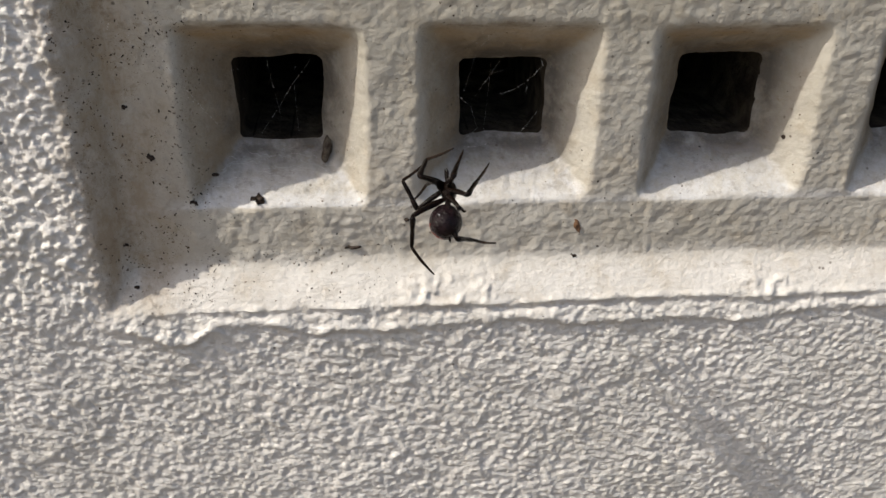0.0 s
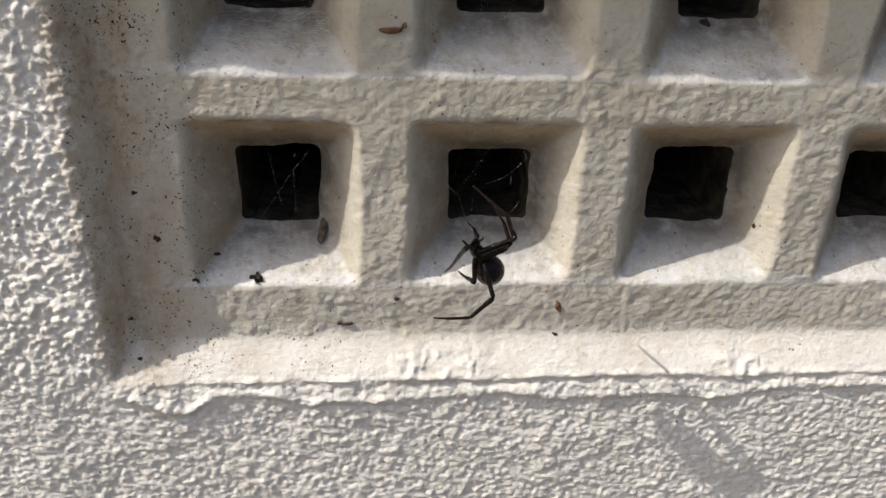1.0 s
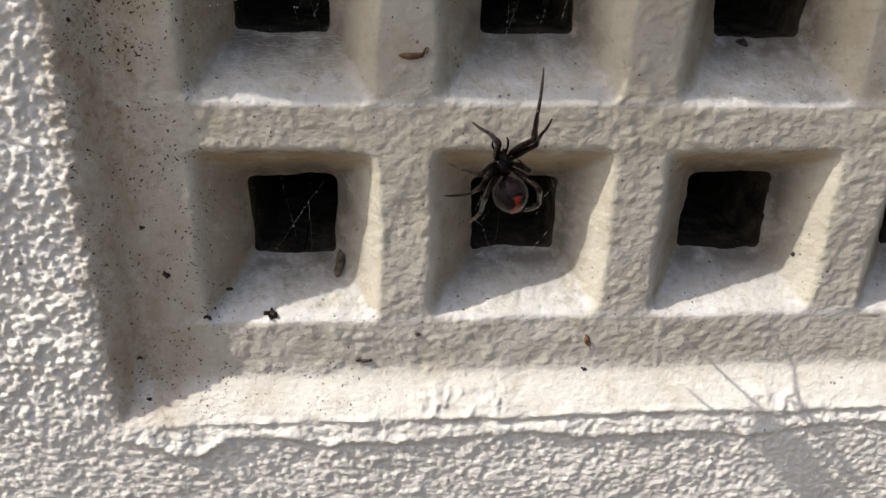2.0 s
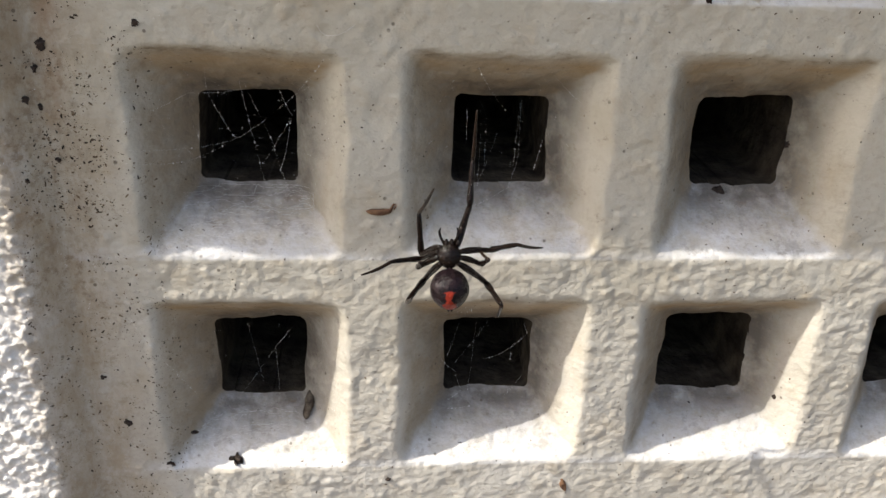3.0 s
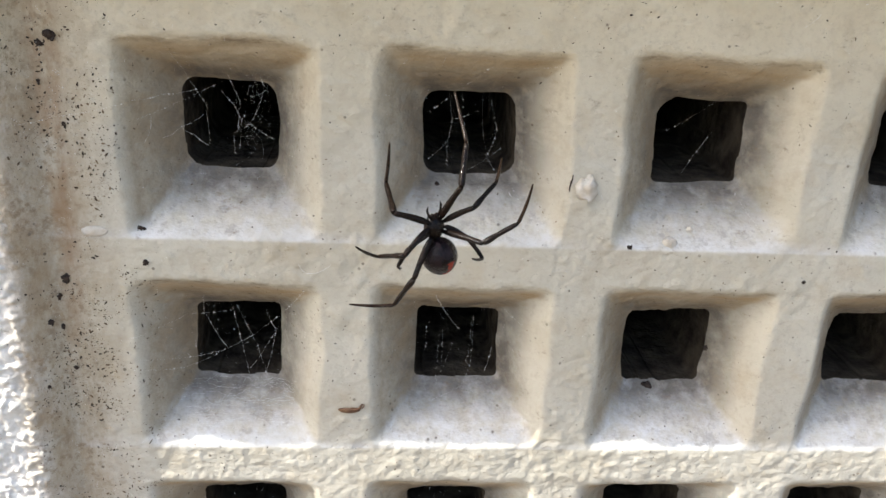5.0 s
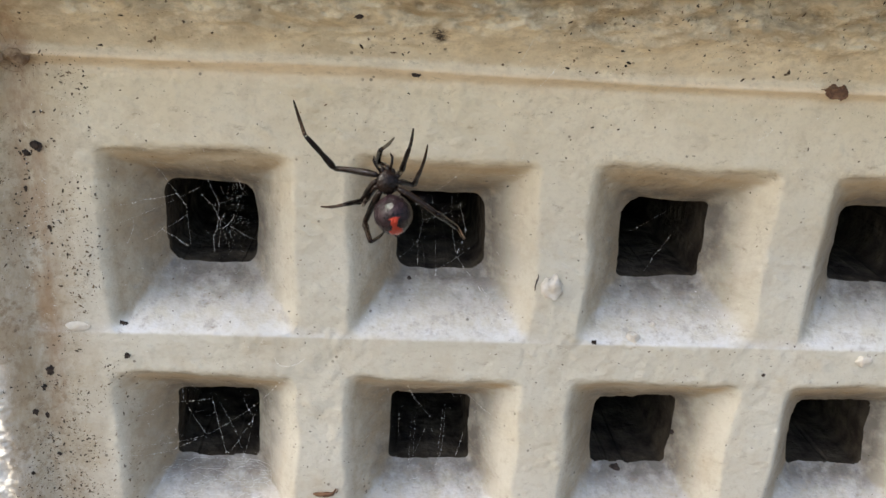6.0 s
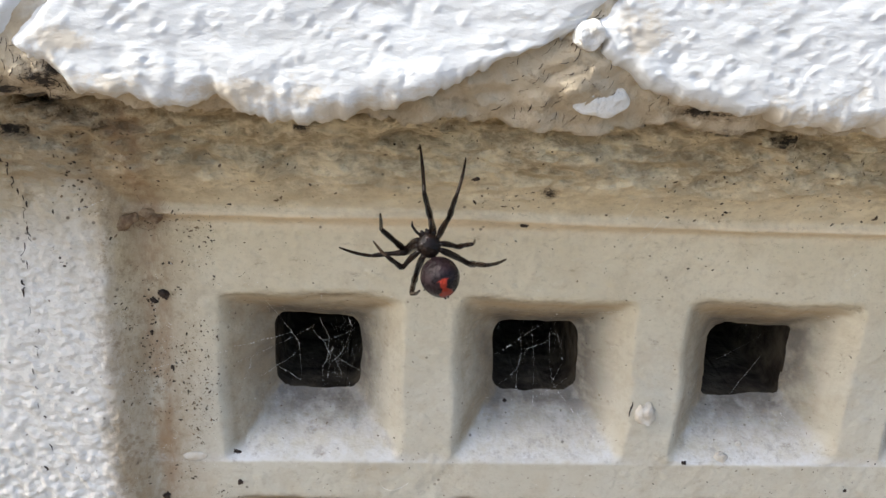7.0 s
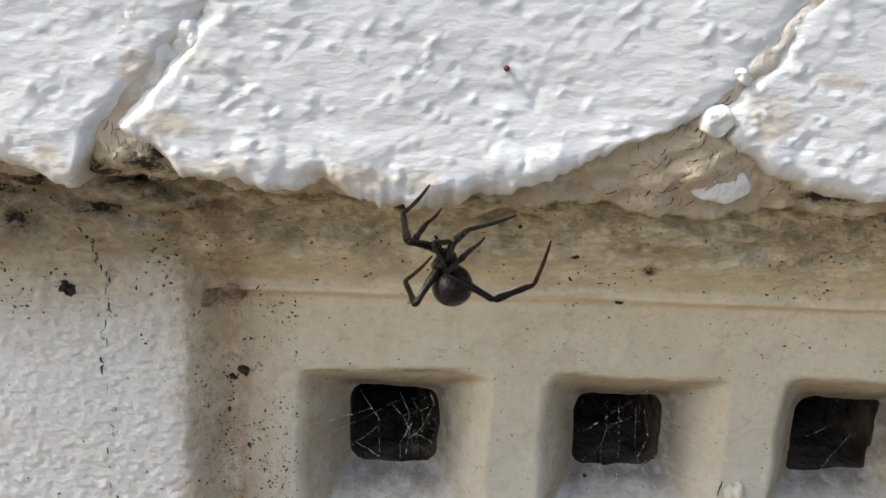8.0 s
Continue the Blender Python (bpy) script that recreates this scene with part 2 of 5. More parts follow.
def brick_paint():
    """Thick white gloss with brush lines, thin beige scuffs and a ragged dirty lower edge."""
    n = Nodes("thick_white_paint")
    base = n.mix(n.ramp(n.noise(70, 5), (0.35, 0.0), (0.7, 1.0)), (0.735, 0.75, 0.765), (0.675, 0.685, 0.69))
    z = n.axis("Z")
    ragged = n.maths("MULTIPLY", n.maths("SUBTRACT", n.noise(150, 7, 0.7, (0.7, 1, 1), 3.0), 0.5), 0.024)
    low = n.between(n.maths("ADD", z, ragged), 0.1315, 0.1285)
    base = n.mix(n.maths("MULTIPLY", low, 0.7), base, (0.56, 0.47, 0.34))
    fray = n.maths("MULTIPLY", n.maths("SUBTRACT", n.noise(230, 8, 0.72, (0.7, 1, 1), 33.0), 0.47), 3.6)
    smears = n.spots(((-26.0, 132.0, 7.0, 5.0), (-22.0, 137.0, 6.0, 2.6), (-24.0, 144.0, 4.0, 4.0), (-20.0, 131.5, 4.0, 4.0), (-33.0, 130.5, 6.0, 2.0), (0.0, 131.0, 8.0, 3.0), (48.0, 134.0, 9.0, 5.0), (54.0, 141.0, 6.0, 6.0), (-19.0, 146.5, 5.0, 3.0), (62.0, 146.0, 5.0, 2.0), (40.0, 131.5, 9.0, 2.6), (60.0, 131.5, 9.0, 2.4)), fray)
    base = n.mix(n.maths("MULTIPLY", n.between(smears, 0.55, 1.05), 0.6), base, (0.55, 0.46, 0.335))
    scuffs = n.ramp(n.noise(260, 8, 0.74, (0.4, 1, 1.5), 11.0), (0.60, 0.0), (0.70, 1.0))
    base = n.mix(n.maths("MULTIPLY", scuffs, 0.5), base, (0.50, 0.43, 0.33))
    specks = n.ramp(n.maths("ADD", n.cells(230, 4.0), n.maths("MULTIPLY", n.noise(1500, 3, 0.6), 0.06)), (0.03, 1.0), (0.075, 1.0), (0.095, 0.0))
    sparse = n.ramp(n.noise(80, 3, 0.5, None, 8.0), (0.57, 0.0), (0.6, 1.0))
    col = n.mix(n.maths("MULTIPLY", n.maths("MULTIPLY", specks, sparse), 0.75), base, (0.13, 0.09, 0.06))
    brush = n.noise(800, 4, 0.6, (0.35, 1, 1.0), 21.0)
    return n.done(col, 0.4, ((n.noise(240, 6, 0.6, (0.7, 1, 1.2)), 0.0005), (brush, 0.00014)), 0.45)


def mortar_mix():
    n = Nodes("dirty_mortar")
    base = n.mix(n.ramp(n.noise(160, 6, 0.65), (0.3, 0.0), (0.7, 1.0)), (0.60, 0.515, 0.39), (0.44, 0.355, 0.24))
    blots = n.ramp(n.noise(260, 5, 0.7, None, 6.0), (0.56, 0.0), (0.66, 1.0))
    col = n.mix(n.maths("MULTIPLY", blots, 0.35), base, (0.12, 0.085, 0.055))
    ragged_dirt = n.maths("MULTIPLY", n.maths("SUBTRACT", n.noise(420, 8, 0.78, (0.7, 1, 1.2), 27.0), 0.46), 3.4)
    dirt = n.spots(DIRT_AND_HOLLOWS, ragged_dirt)
    col = n.mix(n.maths("MULTIPLY", n.between(dirt, 0.40, 0.95), 0.75), col, (0.19, 0.13, 0.075))
    col = n.mix(n.between(dirt, 0.85, 1.05), col, (0.028, 0.021, 0.015))
    high = n.between(n.maths("ADD", n.axis("Z"), n.maths("MULTIPLY", n.maths("SUBTRACT", n.noise(180, 4, 0.6, None, 2.0), 0.5), 0.014)), 0.139, 0.144)
    col = n.mix(n.maths("MULTIPLY", high, n.between(n.axis("X"), 0.03, 0.01)), col, (0.82, 0.815, 0.80))
    streak = n.ramp(n.noise(170, 5, 0.65, None, 15.0), (0.42, 0.0), (0.60, 1.0))
    col = n.mix(n.maths("MULTIPLY", n.maths("MULTIPLY", high, n.between(n.axis("X"), 0.01, 0.03)), n.maths("MULTIPLY", streak, 0.8)), col, (0.80, 0.785, 0.75))
    return n.done(col, 0.7, ((n.noise(600, 6, 0.62), 0.0006),), 0.3)


def plain(name, colour, rough=0.6, specular=0.5, relief=0.0, scale=900, dark=None):
    n = Nodes(name)
    col = n.mix(n.ramp(n.noise(scale * 0.7, 4), (0.35, 0.0), (0.65, 1.0)), colour, dark) if dark else colour
    bumps = ((n.noise(scale, 4), relief),) if relief else ()
    return n.done(col, rough, bumps, specular)


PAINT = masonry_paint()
BRICK_WHITE = brick_paint()
MORTAR = mortar_mix()
# cavity and throats coloured near-black, to deepen the shade in the holes
CAVITY_DARK = plain("dark_cavity_mortar", (0.06, 0.05, 0.045), 0.9, 0.2, 0.001, 300, (0.03, 0.026, 0.022))
THROAT = plain("raw_dark_cement", (0.085, 0.07, 0.052), 0.95, 0.1, 0.0012, 260, (0.025, 0.02, 0.016))
SOIL = plain("garden_soil", (0.125, 0.10, 0.075), 0.95, 0.2, 0.003, 60, (0.08, 0.065, 0.05))
SHELL = plain("spider_black_cuticle", (0.004, 0.003, 0.0026), 0.11, 0.2, 0.0002, 2200, (0.010, 0.0052, 0.0036))
FOOT = plain("spider_brown_cuticle", (0.008, 0.005, 0.0036), 0.22, 0.22, 0.0001, 3000, (0.028, 0.016, 0.011))
SILK = plain("silk", (0.80, 0.80, 0.78), 0.35, 0.6)
LEAF = plain("dry_brown_leaf", (0.23, 0.13, 0.07), 0.7, 0.3, 0.0002, 1200, (0.10, 0.05, 0.03))
WOOD = plain("grey_weathered_twig", (0.17, 0.14, 0.105), 0.85, 0.2, 0.0003, 1400, (0.06, 0.045, 0.035))
DUNG = plain("black_droppings", (0.030, 0.024, 0.020), 0.8, 0.2, 0.0003, 1500, (0.07, 0.05, 0.04))
PAINT_BLOB = plain("clean_white_paint", (0.83, 0.835, 0.835), 0.45, 0.45, 0.0006, 700, (0.70, 0.68, 0.64))
RED_SPECK = plain("dark_red_speck", (0.20, 0.02, 0.02), 0.5, 0.4, 0.0001, 2000, (0.09, 0.01, 0.01))
FILLER = plain("grubby_filler", (0.68, 0.65, 0.59), 0.7, 0.3, 0.0004, 700, (0.56, 0.50, 0.41))


def fleck_dirt():
    n = Nodes("dirt_flecks")
    lot = n.tree.nodes.new("ShaderNodeNewGeometry").outputs["Random Per Island"]
    return n.done(n.ramp(lot, (0.0, (0.025, 0.02, 0.016)), (0.45, (0.06, 0.042, 0.028)), (1.0, (0.20, 0.14, 0.085))), 0.85, (), 0.2)


FLECKS = fleck_dirt()
COCOON = plain("brown_silk_cocoon", (0.34, 0.25, 0.16), 0.9, 0.2, 0.0004, 1100, (0.16, 0.10, 0.06))


def abdomen_skin():
    """Black, with a ragged red hourglass on one side."""
    n = Nodes("spider_abdomen_cuticle")
    x, y, z = n.axis("X"), n.axis("Y"), n.axis("Z")
    skin = n.mix(n.ramp(n.noise(900, 4), (0.35, 0.0), (0.7, 1.0)), (0.006, 0.0035, 0.0045), (0.018, 0.010, 0.012))
    waver = n.maths("MULTIPLY", n.maths("SUBTRACT", n.noise(650, 4), 0.5), 0.0024)
    waist = n.maths("ABSOLUTE", n.maths("ADD", z, 0.0044), 0.0)
    half = n.maths("ADD", n.maths("ADD", 0.00045, n.maths("MULTIPLY", waist, 0.55)), waver)
    mark = n.between(n.maths("SUBTRACT", half, n.maths("ABSOLUTE", x, 0.0)), 0.0, 0.00012)
    band = n.maths("MULTIPLY", n.between(n.maths("ADD", z, waver), -0.0033, -0.0036), n.between(z, -0.0060, -0.0058))
    front = n.between(y, 0.0002, -0.0002)
    red = n.maths("MULTIPLY", n.maths("MULTIPLY", mark, band), front)
    return n.done(n.mix(red, skin, (0.24, 0.026, 0.014)), 0.11, ((n.noise(2000, 4), 0.00026),), 0.22)


ABDOMEN = abdomen_skin()


# ---- meshes ----
def part(name, bm, material, parent=None, label=""):
    """One mesh object, from a bmesh or from (verts, faces), under parent."""
    me = bpy.data.meshes.new(name)
    if isinstance(bm, tuple):
        verts, faces = bm
        if isinstance(faces, np.ndarray):
            n, k = faces.shape
            me.vertices.add(len(verts))
            me.vertices.foreach_set("co", np.asarray(verts, np.float32).ravel())
            me.loops.add(n * k)
            me.loops.foreach_set("vertex_index", faces.astype(np.int32).ravel())
            me.polygons.add(n)
            me.polygons.foreach_set("loop_start", np.arange(0, n * k, k, dtype=np.int32))
            me.update(calc_edges=True)
        else:
            me.from_pydata([tuple(v) for v in verts], [], [tuple(f) for f in faces])
    else:
        bm.to_mesh(me)
        bm.free()
    me.materials.append(material)
    me.polygons.foreach_set("use_smooth", [True] * len(me.polygons))
    me.update()
    ob = new(name, me)
    ob.parent = parent
    if label:
        ob["label"] = label
    return ob


@functools.lru_cache(None)
def noise_table(seed):
    return np.random.default_rng(seed).uniform(-1, 1, (256, 256))


def lattice_noise(x, z, size, seed):
    """Smooth value noise in -1 to 1 over arrays x, z, with lumps of about that size."""
    table = noise_table(seed)
    u, v = x / size + 1000.0, z / size + 1000.0
    i, j = np.floor(u).astype(int), np.floor(v).astype(int)
    f, g = u - i, v - j
    f, g = f * f * f * (f * (f * 6 - 15) + 10), g * g * g * (g * (g * 6 - 15) + 10)
    a, b, c, d = (table[(i + p) % 256, (j + q) % 256] for p, q in ((0, 0), (1, 0), (0, 1), (1, 1)))
    return (a * (1 - f) + b * f) * (1 - g) + (c * (1 - f) + d * f) * g


def rough_noise(x, z, size, seed, octaves=4, fall=0.5):
    return sum(lattice_noise(x, z, size / 2**k, seed + k) * fall**k for k in range(octaves))


def blobs(x, z, cell, seed, keep=1.0):
    """Rounded bumps of uneven size, about one to a cell, of which that share is kept."""
    rng = np.random.default_rng(seed)
    jx, jz, rad, tall = rng.uniform(0.15, 0.85, (256, 256)), rng.uniform(0.15, 0.85, (256, 256)), rng.uniform(0.45, 0.85, (256, 256)), rng.uniform(0.3, 1.0, (256, 256))
    tall = tall * (rng.uniform(0, 1, (256, 256)) < keep)
    u, v = x / cell + 1000.0, z / cell + 1000.0
    i, j = np.floor(u).astype(int), np.floor(v).astype(int)
    out = np.zeros_like(x)
    for di in (-1, 0, 1):
        for dj in (-1, 0, 1):
            a, c = (i + di) % 256, (j + dj) % 256
            d2 = ((u - i - di - jx[a, c]) ** 2 + (v - j - dj - jz[a, c]) ** 2) / rad[a, c] ** 2
            out = np.maximum(out, tall[a, c] * np.clip(1 - d2, 0, 1) ** 1.4)
    return out


def smooth01(v, a, b):
    w = np.clip((v - a) / (b - a), 0, 1)
    return w * w * (3 - 2 * w)


def blurred(field, sigma):
    """A Gaussian blur of a grid."""
    r = int(3 * sigma) + 1
    k = np.exp(-0.5 * (np.arange(-r, r + 1) / sigma) ** 2)
    k /= k.sum()
    for ax in (0, 1):
        pad = [(0, 0), (0, 0)]
        pad[ax] = (r, r)
        wide = np.pad(field, pad, mode="edge")
        field = sum(w * np.take(wide, np.arange(field.shape[ax]) + n, axis=ax) for n, w in enumerate(k))
    return field


def grid_faces(nx, nz, keep=None):
    """Quads of an nx by nz grid of points (x first), seen from -y."""
    i, j = np.meshgrid(np.arange(nx - 1), np.arange(nz - 1), indexing="ij")
    a = (i * nz + j).ravel()
    quads = np.stack([a, a + nz, a + nz + 1, a + 1], 1)
    return quads if keep is None else quads[keep.ravel()]


def used_only(verts, faces):
    used = np.unique(faces)
    back = np.zeros(len(verts), int)
    back[used] = np.arange(len(used))
    return verts[used], back[faces]


# ---- the vent and the wall round it: one relief, in millimetres ----
PITCH, DEEP = 42.0, 10.6
COLUMNS, TIERS = 5, 3
LEFT, RIGHT, LOW, HIGH = -25.0, 215.0, -45.0, 128.0
X0, X1, Z0, Z1, STEP = -80.0, 216.0, -120.0, 140.0, 0.35


def relief(x, z):
    """How far the surface lies behind the face of the vent's lattice."""
    deep = np.zeros_like(x)
    for c in range(COLUMNS):
        for r in range(TIERS):
            p, q = c * PITCH, r * PITCH
            sides = ((x - p + 8.2) * 1.30, (p + 24.4 - x) * 1.36, (q + 8.6 - z) * 1.24, (z - q + 25.2) * 1.10)
            hole = -np.log(sum(np.exp(np.clip(-0.85 * w, -60, 60)) for w in sides)) / 0.85
            deep = np.maximum(deep, np.clip(hole, 0, 15.0))
    deep = blurred(deep, 0.45 / STEP)
    # the sloping rim, up to the face of the wall
    rim = np.maximum.reduce([(-20.5 - x) * 1.05, (x - 208.0) * 1.05, (-37.0 - z) * 0.6])
    edge = 4.4 + 0.5 * lattice_noise(x, z, 22.0, 5)
    rise = np.clip(rim, 0, edge)
    rise = np.maximum(rise, 4.4 * ((x < LEFT) | (x > RIGHT - 2) | (z < LOW - 0.6)))
    # the moulded line over the top row and the grimy mortar fillet over it
    top = 1.2 * smooth01(z, 105.0, 107.0) + 0.85 * np.exp(-(((z - 107.2 - 0.5 * lattice_noise(x, z * 0, 30.0, 6)) / 0.7) ** 2)) + 4.9 * smooth01(z, 107.6, 117.0) + 5.5 * smooth01(z, 115.0, 129.0) + 5.0 * smooth01(z, 130.0, 139.0)
    rise = np.maximum(blurred(rise, 0.64 / STEP), top)
    wall = smooth01(-x, 24.0, 26.5) + smooth01(-z, 44.5, 46.5) + smooth01(x, 209.0, 213.0)
    wall = np.clip(wall, 0, 1) * (1 - smooth01(z, 108.0, 122.0))
    # paint built up in a lip along the lower edge
    lip_low = -50.2 + 1.6 * lattice_noise(x, z * 0, 17.0, 21) + 0.6 * rough_noise(x, z * 0, 6.0, 22, 2, 0.5)
    lip_low = lip_low - 3.6 * np.exp(-(((x + 12.5) / 5.5) ** 2))
    ridge = 0.5 * np.exp(-(((z - lip_low - 1.2) / 1.0) ** 2))
    lip = (0.22 * smooth01(z, lip_low - 0.3, lip_low + 0.4) + ridge) * smooth01(-z, 43.6, 46.5) * (1.0 + 0.55 * rough_noise(x, z, 6.0, 23, 3)) * smooth01(x, -30, -24)
    # the sharp nose of the ledge, and the groove under it
    nose = -44.6 + 0.5 * rough_noise(x, z * 0, 25.0, 24, 4, 0.6)
    lip = lip + (0.42 * np.exp(-(((z - nose) / 0.6) ** 2)) * (0.8 + 0.9 * rough_noise(x, z, 5.0, 26, 3, 0.6)) - 0.45 * np.exp(-(((z - nose + 1.6) / 0.8) ** 2)) * (0.6 + 0.6 * lattice_noise(x, z * 0, 11.0, 25))) * smooth01(x, -20, -8)
    turn_x, turn_z = x * 0.94 - z * 0.34, x * 0.34 + z * 0.94
    wob_x, wob_z = turn_x + 0.7 * rough_noise(x, z, 3.0, 33, 2), turn_z + 0.7 * rough_noise(x, z, 3.0, 36, 2)
    soft_x, soft_z = 0.6 * turn_x + 0.4 * wob_x, 0.6 * turn_z + 0.4 * wob_z
    below = smooth01(-z, 38.0, 52.0)
    # rolled masonry paint: rounded lumps that run together, with a few that stand up
    small = lattice_noise(turn_x * 0.8, turn_z, 0.75, 32)
    fine = 0.16 * smooth01(lattice_noise(soft_x * 0.7, soft_z, 1.25, 31) + 0.7 * small, -0.6, 1.0) + 0.11 * small + 0.06 * lattice_noise(turn_z, turn_x, 1.7, 43)
    fine = fine + 0.24 * blobs(turn_x * 0.8, turn_z, 1.25, 34, 0.4) + 0.2 * blobs(turn_x * 0.8, turn_z, 2.0, 35, 0.2) + 0.10 * lattice_noise(soft_x * 0.8, soft_z, 3.2, 44) + 0.16 * rough_noise(turn_x * 0.7, turn_z, 8.0, 41, 2)
    grain = lattice_noise(turn_x, turn_z, 0.8, 39)
    clumps = 0.30 * smooth01(lattice_noise(soft_x, soft_z, 1.6, 37) + 0.7 * grain, -0.4, 0.9) + 0.20 * grain + 0.38 * blobs(turn_z, turn_x, 1.2, 40, 0.5)
    clumps = clumps + 0.45 * blobs(turn_x * 0.9, turn_z, 1.7, 38, 0.35) + 0.25 * rough_noise(turn_x, turn_z, 8.0, 47, 2)
    clumps = clumps * (1 - 0.5 * smooth01(z, 50.0, 85.0))
    stucco = fine * below + clumps * (1 - below)
    clear = smooth01(-z, 35.5, 37.5) * (1 - smooth01(-z, 44.0, 46.0)) * smooth01(x, -20, -14)
    soft_lumps = 0.17 * rough_noise(turn_x, turn_z, 12.0, 51, 2) + 0.09 * rough_noise(turn_x, turn_z, 3.6, 55, 2, 0.6)
    pimples = 0.24 * blobs(soft_x, soft_z, 2.4, 61, 0.14) + 0.14 * blobs(soft_x * 0.7, soft_z, 1.8, 62, 0.3) + 0.11 * blobs(soft_x, soft_z, 1.5, 63, 0.35)
    pebbles = (0.10 * blobs(turn_x * 0.9, turn_z, 1.2, 64, 0.5) + 0.045 * lattice_noise(turn_x, turn_z, 1.0, 65)) * (1 - 0.3 * smooth01(z, 10.0, 60.0))
    dusty = smooth01(deep, 1.5, 5.0) * 0.22 * rough_noise(x, z, 2.4, 58, 3, 0.65)
    face = (soft_lumps + pimples + pebbles + dusty) * (1 - 0.75 * clear)
    fillet = smooth01(z, 108.0, 122.0)
    crumbs = fillet * (2.3 * rough_noise(x * 0.5, z, 8.0, 71, 5, 0.72) + 1.4 * np.abs(rough_noise(x * 0.4, z, 5.0, 77, 4, 0.6)))
    crest = np.clip(1 - 3.2 * np.abs(rough_noise(x * 0.3, z, 9.0, 84, 3, 0.55) + 0.15), 0, 1) ** 1.5
    crumbs = crumbs + fillet * 1.8 * crest * smooth01(rough_noise(x, z, 20.0, 86, 2), -0.3, 0.3)
    # dribbles of paint on the ledge
    for p, q, w, h in ((39.0, -43.0, 7.0, 1.5), (47.0, -41.5, 3.0, 1.2), (106.0, -42.5, 6.0, 1.4), (-12.0, -50.0, 5.5, 0.9), (-5.0, -49.0, 3.0, 0.7), (-19.0, -49.0, 4.0, 0.6), (42.0, -47.5, 6.0, 0.6)):
        crumbs = crumbs + h * np.exp(-(((x - p) / w) ** 2 + ((z - q) / 3.0) ** 2)) * (0.25 + 0.75 * np.clip(rough_noise(x, z, 3.5, int(400 + p), 3, 0.6), -0.3, 1))
    return deep - rise - wall * stucco - (1 - wall) * face * (1 - 0.15 * np.clip(deep / 8, 0, 1)) - lip - crumbs


def warp(x, z):
    """Cast edges are never quite straight."""
    near = smooth01(x, -24.0, -16.0) * smooth01(z, -42.0, -34.0) * (1 - smooth01(z, 96.0, 104.0))
    return x + near * (0.55 * rough_noise(x, z, 12.0, 81, 2)), z + near * (0.5 * rough_noise(x, z, 12.0, 91, 2))


xs, zs = np.arange(X0, X1 + 0.01, STEP), np.arange(Z0, Z1 + 0.01, STEP)
GX, GZ = np.meshgrid(xs, zs, indexing="ij")
GY = relief(GX, GZ)
WX, WZ = warp(GX, GZ)
cx, cz = GX[:-1, :-1] + STEP / 2, GZ[:-1, :-1] + STEP / 2


def mouth(x, z):
    """The distance to the rim of the nearest opening, minus inside it."""
    near = np.full(x.shape, 99.0)
    for c in range(COLUMNS):
        for r in range(TIERS):
            p, q = c * PITCH, r * PITCH
            k = 2.8 if r == 2 and c < 2 else 1.3
            ux, uz = np.abs(x - p - 8.25) - 8.25 + k, np.abs(z - q + 7.75) - 7.75 + k
            d = np.hypot(np.maximum(ux, 0), np.maximum(uz, 0)) + np.minimum(np.maximum(ux, uz), 0) - k
            if r == 2 and c == 2:
                # one corner was left filled when it was cast
                d = np.maximum(d, (3.2 - (x - p) + (z - q)) * 0.7)
            near = np.minimum(near, d)
    return near + 0.22 * rough_noise(x, z, 7.0, 181, 3, 0.45)


open_cell = mouth(cx, cz) < 0
# draw the rims onto their curves
rim_d = mouth(GX, GZ)
gx, gz = np.gradient(rim_d, STEP)
touch = np.zeros(GX.shape, int)
for i, j in ((0, 0), (0, 1), (1, 0), (1, 1)):
    touch[i : touch.shape[0] - 1 + i, j : touch.shape[1] - 1 + j] += open_cell
on_rim = (touch > 0) & (touch < 4)
WX = WX - np.where(on_rim, rim_d * gx, 0)
WZ = WZ - np.where(on_rim, rim_d * gz, 0)
SHEET = np.stack([WX, GY, WZ], -1) * MM
in_vent = (cx > LEFT) & (cx < RIGHT - 4) & (cz > LOW) & (cz < HIGH)

flat = SHEET.reshape(-1, 3)
air_vent = new("air_vent")
tagged(air_vent, "cream painted cement air vent with square splayed holes in a wall", "vent")
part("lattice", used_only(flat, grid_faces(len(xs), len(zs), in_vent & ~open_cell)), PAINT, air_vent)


def hole_lining(c, r):
    """The straight throat of one hole, from its rim back into the cavity."""
    p, q = c * PITCH, r * PITCH
    cell = open_cell & (np.abs(cx - p - 8.25) < 14) & (np.abs(cz - q + 7.75) < 14)
    verts, faces, at = [], [], {}
    nz = len(zs)

    def spot(i, j, k):
        key = (i, j, k)
        if key not in at:
            at[key] = len(verts)
            x, y, z = SHEET[i, j]
            rough = 0.5 * MM * noise.noise(Vector((x, k * 0.004, z)) * 300) * (k > 1)
            verts.append((x + rough, (y, y + 0.5 * MM, y + 5 * MM, 0.030, 0.052)[k], z + rough))
        return at[key]

    for i, j in np.argwhere(cell):
        for (di, dj), (a, b) in (((-1, 0), ((0, 0), (0, 1))), ((1, 0), ((1, 1), (1, 0))), ((0, -1), ((1, 0), (0, 0))), ((0, 1), ((0, 1), (1, 1)))):
            if not cell[i + di, j + dj]:
                e, f = (i + a[0], j + a[1]), (i + b[0], j + b[1])
                for k in range(4):
                    faces.append((spot(*e, k), spot(*f, k), spot(*f, k + 1), spot(*e, k + 1)))
    return np.array(verts), np.array(faces)


